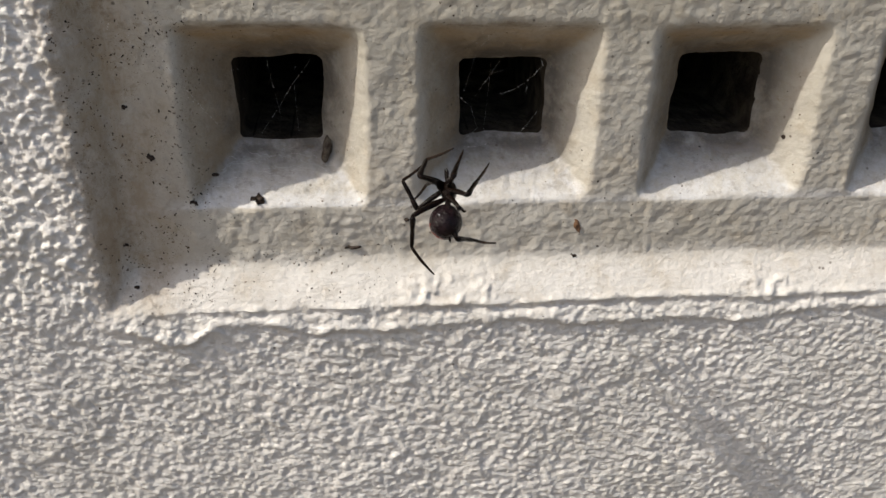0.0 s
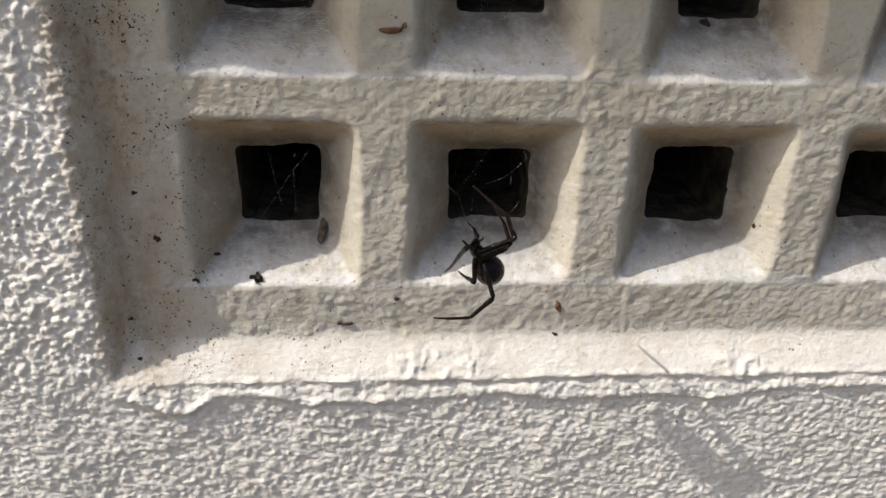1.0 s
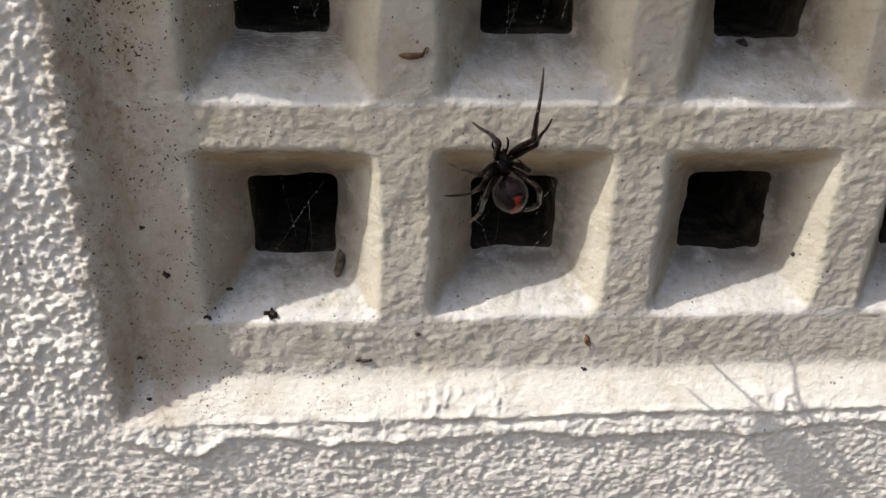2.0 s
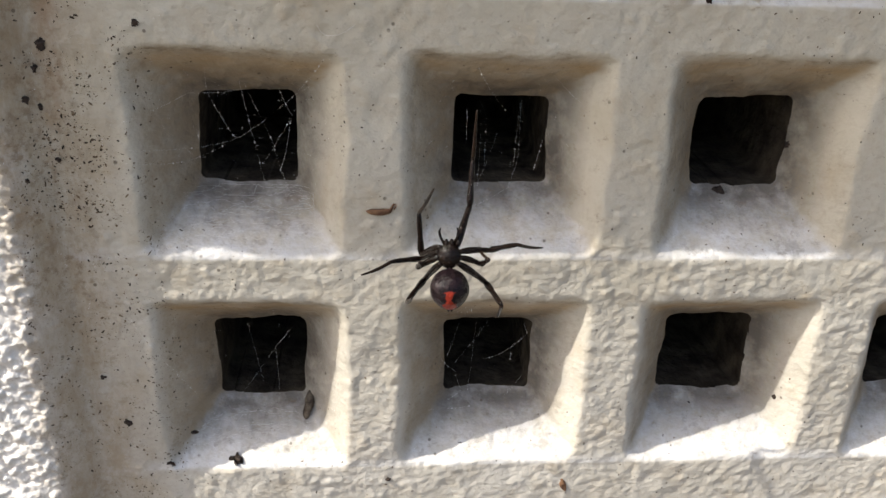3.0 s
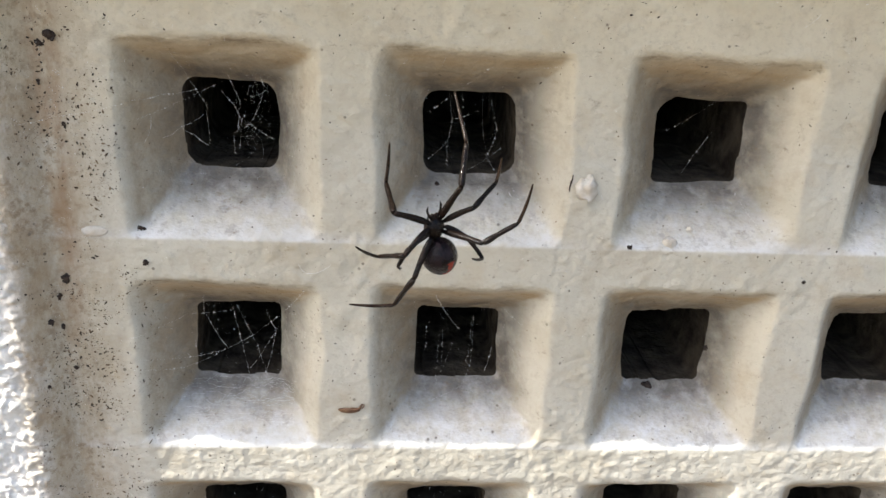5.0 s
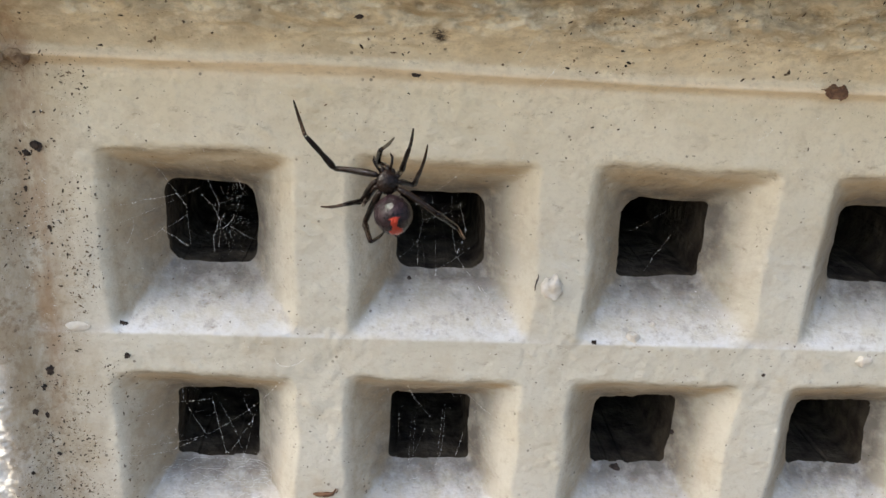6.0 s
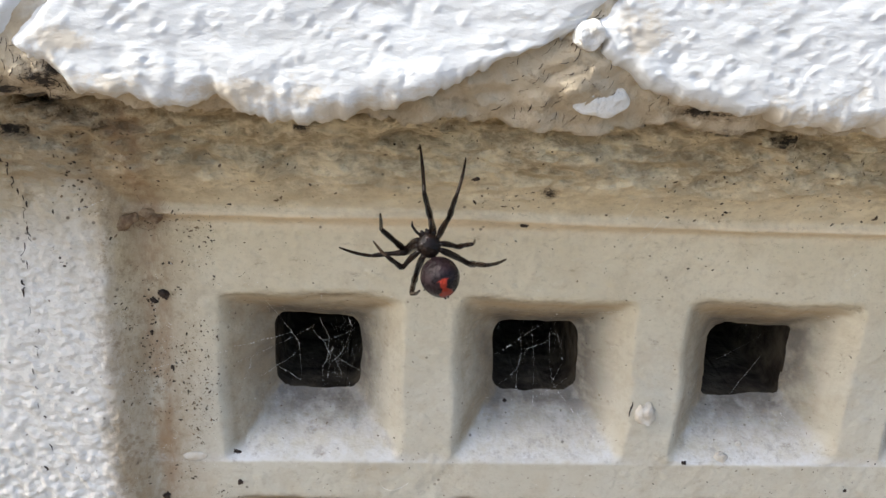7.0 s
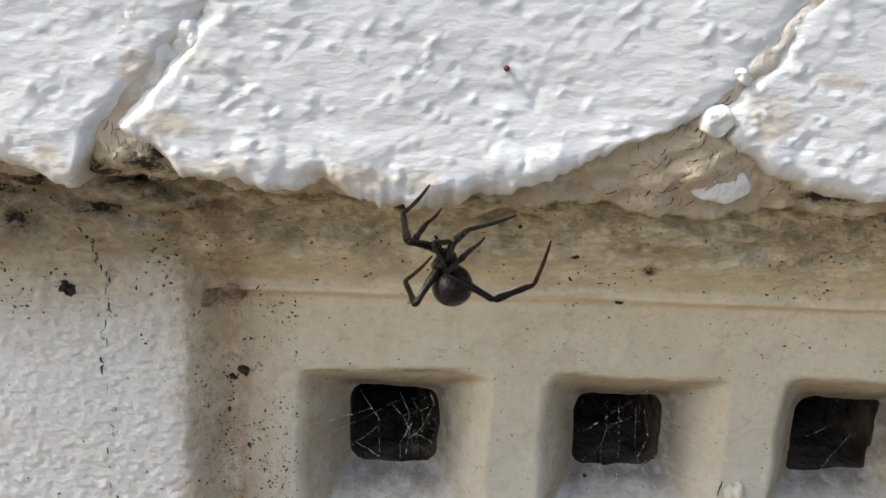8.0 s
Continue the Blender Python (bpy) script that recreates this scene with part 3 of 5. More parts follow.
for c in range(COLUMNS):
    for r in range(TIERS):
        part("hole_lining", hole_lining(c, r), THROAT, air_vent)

# the rest of the wall, plain and out of sight, and the leaf behind the cavity
verts, faces = used_only(flat, grid_faces(len(xs), len(zs), ~in_vent & ~open_cell))


def quad(verts, faces, corners):
    n = len(verts)
    return np.vstack([verts, corners]), np.vstack([faces, [[n, n + 1, n + 2, n + 3]]])


WY = -4.4 * MM
for x0, x1, z0, z1 in ((-3.2, X0 * MM, -0.36, 2.6), (X1 * MM, 1.8, -0.36, 2.6), (X0 * MM, X1 * MM, -0.36, Z0 * MM), (X0 * MM, X1 * MM, 0.25, 2.6), (X0 * MM, X1 * MM, Z1 * MM, 0.25)):
    verts, faces = quad(verts, faces, [(x0, WY, z0), (x1, WY, z0), (x1, WY, z1), (x0, WY, z1)])
leaf_v, leaf_f = np.zeros((0, 3)), np.zeros((0, 4), int)
for corners in (
    [(-3.2, 0.11, -0.36), (1.8, 0.11, -0.36), (1.8, 0.11, 2.6), (-3.2, 0.11, 2.6)],
    [(-3.2, WY, 2.6), (1.8, WY, 2.6), (1.8, 0.11, 2.6), (-3.2, 0.11, 2.6)],
    [(-3.2, 0.11, -0.36), (-3.2, WY, -0.36), (-3.2, WY, 2.6), (-3.2, 0.11, 2.6)],
    [(1.8, WY, -0.36), (1.8, 0.11, -0.36), (1.8, 0.11, 2.6), (1.8, WY, 2.6)],
    [(-3.2, WY, -0.36), (1.8, WY, -0.36), (1.8, 0.11, -0.36), (-3.2, 0.11, -0.36)],
):
    leaf_v, leaf_f = quad(leaf_v, leaf_f, corners)
tagged(part("wall_inner", (leaf_v, leaf_f), CAVITY_DARK), "inner leaf of a cavity wall, coloured dark for shade", "wall", kind="structure")
wall_front = part("wall_front", (verts, faces), PAINT)
tagged(wall_front, "white painted rough rendered wall around a vent", "wall", kind="structure")

ground = part("ground", (np.array([(-400, -400, -0.36), (400, -400, -0.36), (400, 400, -0.36), (-400, 400, -0.36)]), np.array([[0, 1, 2, 3]])), SOIL)
tagged(ground, "bare brown garden soil along the foot of the house wall", "ground", kind="structure")


def eave():
    """The edge of an unseen overhang, added higher up to shade the upper half of the vent."""
    out, low, high, x0, x1 = -0.50, 2.396, 2.456, -3.2, 1.8
    v = [(x, y, z) for x in (x0, x1) for y in (out, 0.0) for z in (low, high)]
    return np.array(v), np.array([[0, 4, 5, 1], [2, 3, 7, 6], [0, 2, 6, 4], [1, 5, 7, 3], [0, 1, 3, 2], [4, 6, 7, 5]])


overhang = part("eave", eave(), BRICK_WHITE)
overhang.data.polygons.foreach_set("use_smooth", [False] * 6)
tagged(overhang, "unseen white eave board, added to shade the wall", "eave", kind="structure")


# ---- the brick sill over the vent ----
def lean(z):
    """The upright joints of the sill lean to one side."""
    return 0.8 * np.clip(z - 139.0, -3.0, 25.0)


def sill_brick(x0, x1, seed, left, right):
    """A painted brick set on edge, its lower corners worn away; its face stands out from the wall."""
    w, h, bottom, front = x1 - x0, 110.0, 129.5, -24.0
    nx = int(w / 0.36)
    rows = np.concatenate([np.arange(0, 44, 0.36), np.linspace(44, h, 16)])
    nz = len(rows)
    u, up = np.meshgrid(np.linspace(0, 1, nx), rows, indexing="ij")
    x, z = x0 + u * w, bottom + up
    from_side = np.minimum(u, 1 - u) * w
    worn = left[0] * np.clip(1 - u * w / left[1], 0, 1) ** 1.3 + right[0] * np.clip(1 - (1 - u) * w / right[1], 0, 1) ** 1.2
    worn = worn - 1.5 * np.exp(-(((u - 0.57) / 0.16) ** 2)) + 0.9 * np.exp(-(((u - 0.34) / 0.1) ** 2))
    worn = worn + 0.9 * rough_noise(x, x * 0, 13.0, seed, 3, 0.6) + 0.75 * rough_noise(x, x * 0, 4.0, seed + 2, 4, 0.62) - 0.8 * blobs(x, x * 0, 4.0, seed + 1, 0.5)
    fade = np.clip(1 - up / 60.0, 0, 1)
    z = z + worn * fade**5
    x = x + lean(z)
    frayed = 0.9 * rough_noise(z, z * 0, 9.0, seed + 9, 4, 0.65) + 0.5 * rough_noise(z, z * 0, 2.5, seed + 11, 2)
    x = x + (frayed + np.sign(u - 0.5) * 0.8 * smooth01(up, 3.0, 15.0)) * (np.abs(u - 0.5) * 2) ** 10
    r = 3.4 + 1.4 * rough_noise(x, z, 6.0, seed + 3, 3)
    side, foot = np.clip(1 - from_side / (0.8 * r), 0, 1), np.clip(1 - up / (0.85 * r), 0, 1)
    edge = np.clip(np.hypot(side, foot), 0, 0.998)
    wx, wz = x + 0.6 * rough_noise(x, z, 2.2, seed + 14, 2), z + 0.6 * rough_noise(x, z, 2.2, seed + 16, 2)
    drop = r * (1 - np.sqrt(1 - edge**2))
    y = front + np.where(foot > side, drop, np.minimum(drop, 0.6 + 0.3 * drop) * (1 - 0.75 * smooth01(up, 12.0, 22.0))) - 0.22 * rough_noise(x * 0.7, z, 16.0, seed + 5, 2)
    # uneven coats of paint, laid on with a broad brush
    y = y - 0.09 * rough_noise(wx * 0.5, wz, 4.6, seed + 6, 4, 0.6) - 0.035 * lattice_noise(wx * 0.25, wz, 1.0, seed + 12)
    fat = np.exp(-(((up - 4.0) / 3.4) ** 2))
    pimples = 0.26 * blobs(wx, wz, 1.4, seed + 7, 0.05) + 0.26 * blobs(wx * 0.9, wz, 1.0, seed + 8, 0.10) + fat * 0.55 * blobs(wx * 0.7, wz * 0.8, 5.0, seed + 18, 0.7)
    pits = 0.38 * blobs(wx * 0.6, wz, 1.2, seed + 10, 0.07) * smooth01(rough_noise(x, z, 25.0, seed + 13, 2), -0.2, 0.5)
    y = y - (1 - 0.6 * edge) * (pimples - pits)
    verts = (np.stack([x, y, z], -1) * MM).reshape(-1, 3)
    faces = grid_faces(nx, nz)
    rim = [i * nz for i in range(nx)] + [(nx - 1) * nz + j for j in range(1, nz)] + [i * nz + nz - 1 for i in range(nx - 2, -1, -1)] + [j for j in range(nz - 2, 0, -1)]
    n = len(verts)
    back = verts[rim].copy()
    back[:, 1] = 0.06
    k = len(rim)
    skirt = np.array([[rim[i], n + i, n + (i + 1) % k, rim[(i + 1) % k]] for i in range(k)])
    return np.vstack([verts, back]), np.vstack([faces, skirt])


# ends of each brick, and how high and wide its two lower corners are worn
SILL = (
    (-188.0, -110.5, (6, 12), (6, 12)), (-108.0, -27.0, (6, 12), (5, 4)), (-25.9, 42.8, (6.5, 9), (10, 19)),
    (45.0, 126.0, (12, 22), (6, 12)), (129.0, 206.0, (6, 12), (6, 12)), (209.0, 288.0, (6, 12), (6, 12)),
)
for n, (a, b, left, right) in enumerate(SILL):
    brick = part("sill_brick", sill_brick(a, b, 300 + 20 * n, left, right), BRICK_WHITE)
    tagged(brick, "thickly white painted sill brick with worn lower edge", "brick", "bricks of the sill")


def bed_face(x, z):
    """How far out the mortar under and between the bricks stands."""
    near = np.maximum.reduce([np.exp(-(((x - lean(z) - j) / 12.0) ** 2)) for j in (-109.5, -26.5, 43.8, 128.5, 208.5)])
    y = -17.6 - 1.3 * rough_noise(x, z, 7.0, 501, 5, 0.66) - 1.5 * smooth01(z, 126, 132) - (3.6 + 1.6 * smooth01(z, 140.0, 148.0)) * near * smooth01(z, 126.5, 134)
    bed = 126.6 + 1.4 * rough_noise(x, z * 0, 12.0, 520, 5, 0.65)
    return np.maximum(y, -23.2 - 0.7 * smooth01(z, 142.0, 150.0) - 0.3 * rough_noise(x, z, 3.0, 530, 3)) + 12.0 * (1 - smooth01(z, bed - 0.5, bed + 0.5))


def joint_bed():
    x, z = np.meshgrid(np.arange(-192, 290, 0.55), np.arange(121, 190, 0.55), indexing="ij")
    return (np.stack([x, bed_face(x, z), z], -1) * MM).reshape(-1, 3), grid_faces(*x.shape)


tagged(part("mortar_joint", joint_bed(), MORTAR), "crumbling dirty brown mortar between sill bricks", "mortar", kind="structure")

# ---- small things on the wall ----
def surface(x, z):
    """The place on the relief at x, z in millimetres."""
    i, j = int(round((x - X0) / STEP)), int(round((z - Z0) / STEP))
    return Vector(SHEET[i, j])


def ball(bm, centre, radii, rings=14, segments=20, turn=None):
    m = Matrix.Translation(centre) @ (turn or Matrix()) @ Matrix.Diagonal((*radii, 1))
    return bmesh.ops.create_uvsphere(bm, u_segments=segments, v_segments=rings, radius=1.0, matrix=m)["verts"]


def crumple(verts, amount, size, seed):
    for v in verts:
        v.co += noise.noise_vector(v.co / size + Vector((seed, 3.1, 7.7))) * amount


def lump(name, x, z, size, material, label, category, seed, group="", turn=0.0, lift=0.35, ragged=0.75):
    """An uneven pellet or clod resting on the surface; size in millimetres along, across and out."""
    bm = bmesh.new()
    vs = ball(bm, (0, 0, 0), (size[0] / 2 * MM, size[2] / 2 * MM, size[1] / 2 * MM), 14, 20)
    crumple(vs, min(size) * ragged * MM, max(size) * 0.30 * MM, seed)
    crumple(vs, min(size) * ragged * 0.45 * MM, max(size) * 0.12 * MM, seed + 50)
    ob = part(name, bm, material)
    at = surface(x, z)
    ob.matrix_world = Matrix.Translation(at + Vector((0, -size[2] * lift * 0.5 * MM, 0))) @ pose(0, 0, 0, 0, turn, 0)
    return tagged(ob, label, category, group)


def tube(points, radii, sides=5):
    """A thin round strand through points."""
    pts = [Vector(p) for p in points]
    verts, faces = [], []
    for k, p in enumerate(pts):
        d = (pts[min(k + 1, len(pts) - 1)] - pts[max(k - 1, 0)]).normalized()
        a = d.orthogonal().normalized()
        b = d.cross(a)
        for s in range(sides):
            w = 2 * math.pi * s / sides
            verts.append(p + (a * math.cos(w) + b * math.sin(w)) * radii[k])
        if k:
            for s in range(sides):
                o, q = (k - 1) * sides, k * sides
                faces.append((o + s, o + (s + 1) % sides, q + (s + 1) % sides, q + s))
    faces += [tuple(range(sides - 1, -1, -1)), tuple(range(len(verts) - sides, len(verts)))]
    return verts, faces


def bent(points, steps, sag, rng):
    """A strand in small steps between points, hanging a little and not quite straight."""
    out = []
    for a, b in zip(points, points[1:]):
        a, b = Vector(a) * MM, Vector(b) * MM
        for k in range(steps):
            w = k / steps
            out.append(a.lerp(b, w) + Vector((0, 0, -sag * MM * 4 * w * (1 - w))) + Vector(rng.uniform(-0.05, 0.05, 3)) * MM)
    return out + [Vector(points[-1]) * MM]


def cobweb(label, seed, strands):
    """Threads of silk in one hole, each a part, with the beads on it."""
    rng = np.random.default_rng(700 + seed)
    web = new("cobweb")
    tagged(web, label, "cobweb", "cobwebs in the vent")
    for s in strands:
        pts = bent(s, 16, 0.25, rng)
        thick = rng.uniform(0.004, 0.007) * MM * {2: 1.0, 4: 1.0, 5: 0.6, 6: 0.7, 7: 3.0, 8: 7.0}.get(seed, 1.0)
        thread = part("thread", tube(pts, [thick] * len(pts), 4), SILK, web)
        bm = bmesh.new()
        beads = 0
        for p, q in zip(pts, pts[1:]):
            if rng.uniform() < 0.7 and seed != 8:
                r = rng.choice([0.025, 0.04, 0.06, 0.10], p=[0.40, 0.33, 0.19, 0.08]) * MM * (0.95 if seed in (2, 4, 5) else 0.85)
                ball(bm, p.lerp(q, rng.uniform()), (r, r, r * 1.2), 5, 6)
                beads += 1
        if beads:
            part("beading", bm, SILK, thread)
        else:
            bm.free()
    return web


cobweb("thin beaded cobweb threads across a vent hole", 0, (
    ((6.8, 6, 1.5), (9.0, 6, -10.5)),
    ((14.5, 6, 0.7), (11.6, 6, -3.0), (4.9, 6, -13.1)),
    ((11.6, 5, -2.7), (11.9, 5, -12.7)),
    ((-11.6, -1, 7.1), (-8.0, -1, 0.5), (-1.4, -1, -8.7)),
))
cobweb("branching cobweb threads across a vent hole", 1, (
    ((49.5, 6, 1.6), (43.8, 6, -7.1)),
    ((44.2, 5, 1.9), (42.3, 5, -4.9)),
    ((47.4, 6, 1.5), (46.4, 6, -13.2)),
    ((41.1, 4, -5.1), (43.6, 4, -7.5), (45.0, 4, -11.7), (42.6, 4, -13.7)),
    ((48.9, 4, -5.1), (52.7, 4, -3.5), (56.5, 4, 0.2), (55.7, 4, 2.3)),
    ((53.8, 4, -3.3), (53.7, 4, -5.2)),
    ((55.7, 3, -8.2), (52.8, 3, -12.3)),
    ((34.8, 2, -24.6), (37.6, 2, -21.8)),
    ((47.0, 3, -14.4), (42.5, 3, -15.0)),
))
cobweb("beaded cobweb threads fanned before a vent hole", 2, (
    ((3.7, 2, 47.3), (3.7, 2, 44.1)),
    ((-4.7, 1, 40.9), (0.7, 2, 43.5), (8.5, 3, 43.9)),
    ((-9.0, 0, 39.4), (-6.5, 0, 40.3)),
    ((8.6, 3, 45.0), (9.8, 3, 38.3), (11.6, 3, 29.0)),
    ((-9.0, 0, 34.9), (2.4, 2, 35.0), (8.6, 3, 36.6), (16.8, 2, 43.2), (21.7, 0, 49.3)),
    ((-9.2, 0, 32.8), (-0.6, 2, 32.5), (5.7, 3, 35.1)),
    ((17.3, 3, 41.8), (14.4, 3, 36.7), (11.4, 3, 32.0)),
    ((3.6, 3, 43.5), (5.9, 3, 38.7), (7.5, 3, 36.2)),
    ((1.6, 3, 37.7), (1.8, 3, 35.6)),
    ((14.0, 4, 30.5), (15.2, 4, 34.4), (16.1, 4, 39.5)),
    ((14.5, 3, 44.2), (16.2, 3, 40.1)),
    ((9.2, 4, 44.6), (12.5, 4, 36.8), (15.8, 4, 25.2)),
))
cobweb("hanging beaded cobweb threads in a vent hole", 3, (
    ((52.9, 6, 42.1), (52.9, 6, 32.3), (51.5, 6, 27.1), (45.8, 6, 23.8)),
    ((49.2, 5, 37.2), (46.0, 5, 27.4)),
    ((46.4, 5, 38.7), (46.2, 5, 27.9)),
    ((56.8, 6, 35.5), (55.6, 6, 30.1)),
    ((56.1, 0, 48.1), (61.1, 0, 43.3)),
    ((43.9, 4, 40.9), (44.0, 4, 35.8)),
    ((47.0, 4, 40.2), (47.1, 4, 28.9)),
    ((45.1, 2, 48.3), (46.7, 2, 45.5), (49.8, 2, 41.4)),
    ((52.3, 4, 42.0), (51.9, 4, 31.6)),
))
cobweb("dense tangled cobweb in a vent hole", 4, (
    ((-5.0, 0, 79.0), (8.5, 3, 85.2)),
    ((-5.5, 0, 82.2), (-0.7, 1, 83.1), (4.6, 3, 83.9)),
    ((-0.2, 0, 91.9), (2.5, 2, 87.2), (4.0, 4, 83.7)),
    ((4.0, 4, 83.7), (5.5, 4, 81.4), (5.9, 4, 74.3)),
    ((-1.1, 1, 75.9), (1.9, 2, 77.7), (5.4, 4, 79.6)),
    ((1.6, 2, 77.7), (3.8, 2, 76.4), (6.0, 2, 74.7)),
    ((8.0, 5, 83.2), (9.9, 5, 81.2), (11.1, 5, 78.4), (10.6, 5, 73.4)),
    ((14.3, 5, 86.2), (15.1, 5, 84.2), (13.4, 5, 79.2), (11.4, 5, 77.0)),
    ((12.4, 5, 77.8), (17.0, 5, 75.1)),
    ((9.1, 5, 86.0), (10.9, 5, 81.9), (10.4, 5, 77.0)),
    ((-2.8, 1, 79.6), (-2.9, 1, 77.9), (-4.1, 1, 75.1)),
    ((-23.2, -3, 78.2), (-17.0, -3, 79.7), (-6.4, -1, 81.8)),
    ((9.9, 5, 81.2), (15.2, 5, 83.5)),
    ((11.6, 6, 79.6), (9.5, 6, 75.2), (9.7, 6, 72.3)),
))
cobweb("branching cobweb with silk beads in a vent hole", 5, (
    ((46.0, 5, 84.4), (46.7, 5, 79.7), (46.0, 5, 75.9), (42.8, 5, 72.7)),
    ((51.6, 5, 84.1), (52.1, 5, 78.0), (53.1, 5, 73.2), (56.2, 5, 69.2)),
    ((46.8, 6, 79.6), (51.9, 6, 81.6)),
    ((45.9, 4, 76.1), (46.1, 4, 71.5)),
    ((41.2, 1, 81.0), (46.9, 1, 85.6), (52.2, 1, 89.5), (65.4, 1, 90.2)),
    ((47.9, 4, 86.4), (49.1, 4, 76.6), (49.5, 4, 69.4)),
    ((53.1, 5, 83.7), (54.6, 5, 77.9), (53.1, 5, 73.6)),
    ((55.2, 2, 76.0), (49.4, 2, 71.7)),
    ((57.5, 2, 68.9), (61.0, 2, 63.9), (64.8, 2, 58.1)),
))
cobweb("a few single cobweb threads in a vent hole", 6, (
    ((88.0, 5, 71.3), (89.6, 5, 74.5), (92.6, 5, 79.4)),
    ((83.7, 4, 79.2), (92.2, 4, 85.0)),
    ((97.3, 2, 69.0), (102.6, 2, 62.9), (108.0, 2, 56.9)),
))
cobweb("loose silk threads on the vent frame", 7, (
    ((-27.8, -8, 109.0), (-22.9, -8, 111.0)),
    ((63.5, -6, 106.3), (66.3, -6, 109.9)),
    ((59.7, -8, 110.1), (61.5, -8, 113.6)),
    ((101.5, -3, 98.4), (103.9, -3, 100.6)),
))

cobweb("thick folded strands of old silk in the corners of vent sills", 8, (
    ((58.3, 7.6, 65.8), (60.2, 6.0, 63.6), (62.6, 3.2, 60.6), (64.5, 0.6, 57.6)),
    ((57.8, 7.4, 66.4), (59.4, 6.6, 64.2), (61.0, 5.0, 62.0)),
    ((100.5, 7.4, 65.4), (103.6, 4.2, 62.2), (106.5, 0.8, 59.0)),
    ((18.3, 7.4, 64.5), (20.0, 4.8, 62.8), (22.4, 1.0, 58.7)),
    ((20.4, 0.2, 55.4), (21.4, -0.6, 53.4), (23.6, -0.8, 53.0), (26.4, -0.6, 54.6)),
))

# a fine tangle in the upper hole and short stray hairs of silk over the rest
rng = np.random.default_rng(77)
tangle = new("cobweb")
tagged(tangle, "fine white tangle of old cobweb in a vent hole", "cobweb", "cobwebs in the vent")
for cx0, low, high, n, spread in ((13.3, 71.0, 85.5, 44, 1.3), (47.0, 71.0, 85.0, 9, 0.9), (53.0, 71.5, 85.0, 9, 0.9)):
    for k in range(n):
        z0 = rng.uniform(low, high)
        a = np.array((cx0 + 0.12 * (z0 - 78) + rng.normal(0, spread), rng.uniform(4, 8), z0))
        b = a + np.array((rng.normal(0, 1.3), rng.normal(0, 0.8), rng.uniform(1.5, 4.5)))
        b[2] = min(b[2], high + 0.5)
        mid = (a + b) / 2 + rng.normal(0, 0.4, 3)
        part("thread", tube(bent((a, mid, b), 5, 0.2, rng), [rng.uniform(0.0016, 0.0034) * MM] * 11, 3), SILK, tangle)

# old silk lying like felt on two of the sills
felt = new("cobweb")
tagged(felt, "thin felt of old white silk lying on a vent sill", "cobweb", "cobwebs in the vent")
for x0, x1, z0, z1, n in ((-3.0, 19.5, 19.0, 26.0, 70), (-4.0, 18.0, -23.0, -17.5, 30)):
    for k in range(n):
        x, z, slant = rng.uniform(x0, x1), rng.uniform(z0, z1), rng.normal(12, 25)
        pts = []
        for w in range(7):
            px, pz = x + w * 0.9 * math.cos(radians(slant)), z + w * 0.35 * math.sin(radians(slant)) + rng.normal(0, 0.12)
            pts.append(surface(min(px, x1), min(max(pz, z0), z1)) + Vector((0, -0.15 * MM, 0.1 * MM)))
        part("thread", tube(pts, [rng.uniform(0.008, 0.02) * MM] * 7, 3), SILK, felt)

leaf = new("leaf_scrap")
bm = bmesh.new()
vs = ball(bm, (0, 0, 0), (2.4 * MM, 0.35 * MM, 0.55 * MM), 8, 16)
for v in vs:
    u = v.co.x / (2.4 * MM)
    v.co.z += (0.5 * u * u * (1 if u > 0 else 0.2) + (0.9 if u > 0.8 else 0)) * MM
crumple(vs, 0.12 * MM, 0.8 * MM, 2)
part("blade", bm, LEAF, leaf)
part("stalk", tube([(2.2 * MM, 0, 0.5 * MM), (2.5 * MM, -0.2 * MM, 1.0 * MM), (2.5 * MM, -0.3 * MM, 1.6 * MM)], [0.14 * MM, 0.11 * MM, 0.05 * MM], 6), LEAF, leaf)
leaf.location = surface(30.0, 24.8) + Vector((0, -0.3 * MM, 0))
tagged(leaf, "curled dry brown leaf scrap stuck on a vent bar", "leaf")

twig = new("twig_chip")
bm = bmesh.new()
vs = ball(bm, (0, 0, 0), (0.85 * MM, 0.7 * MM, 3.1 * MM), 14, 12)
for v in vs:
    ridge = 1 + 0.22 * math.sin(5 * math.atan2(v.co.y, v.co.x))
    v.co.x, v.co.y = v.co.x * ridge, v.co.y * ridge
crumple(vs, 0.25 * MM, 1.1 * MM, 5)
part("chip", bm, WOOD, twig)
part("splinter", tube([(0.2 * MM, -0.3 * MM, 2.2 * MM), (1.0 * MM, -0.5 * MM, 3.0 * MM), (1.4 * MM, -0.3 * MM, 2.4 * MM)], [0.22 * MM, 0.16 * MM, 0.06 * MM], 6), WOOD, twig)
twig.matrix_world = Matrix.Translation(surface(17.0, -16.8) + Vector((0, -0.5 * MM, 0.3 * MM))) @ pose(0, 0, 0, -38, 14, 0)
tagged(twig, "split grey bit of weathered twig on a vent sill", "twig")

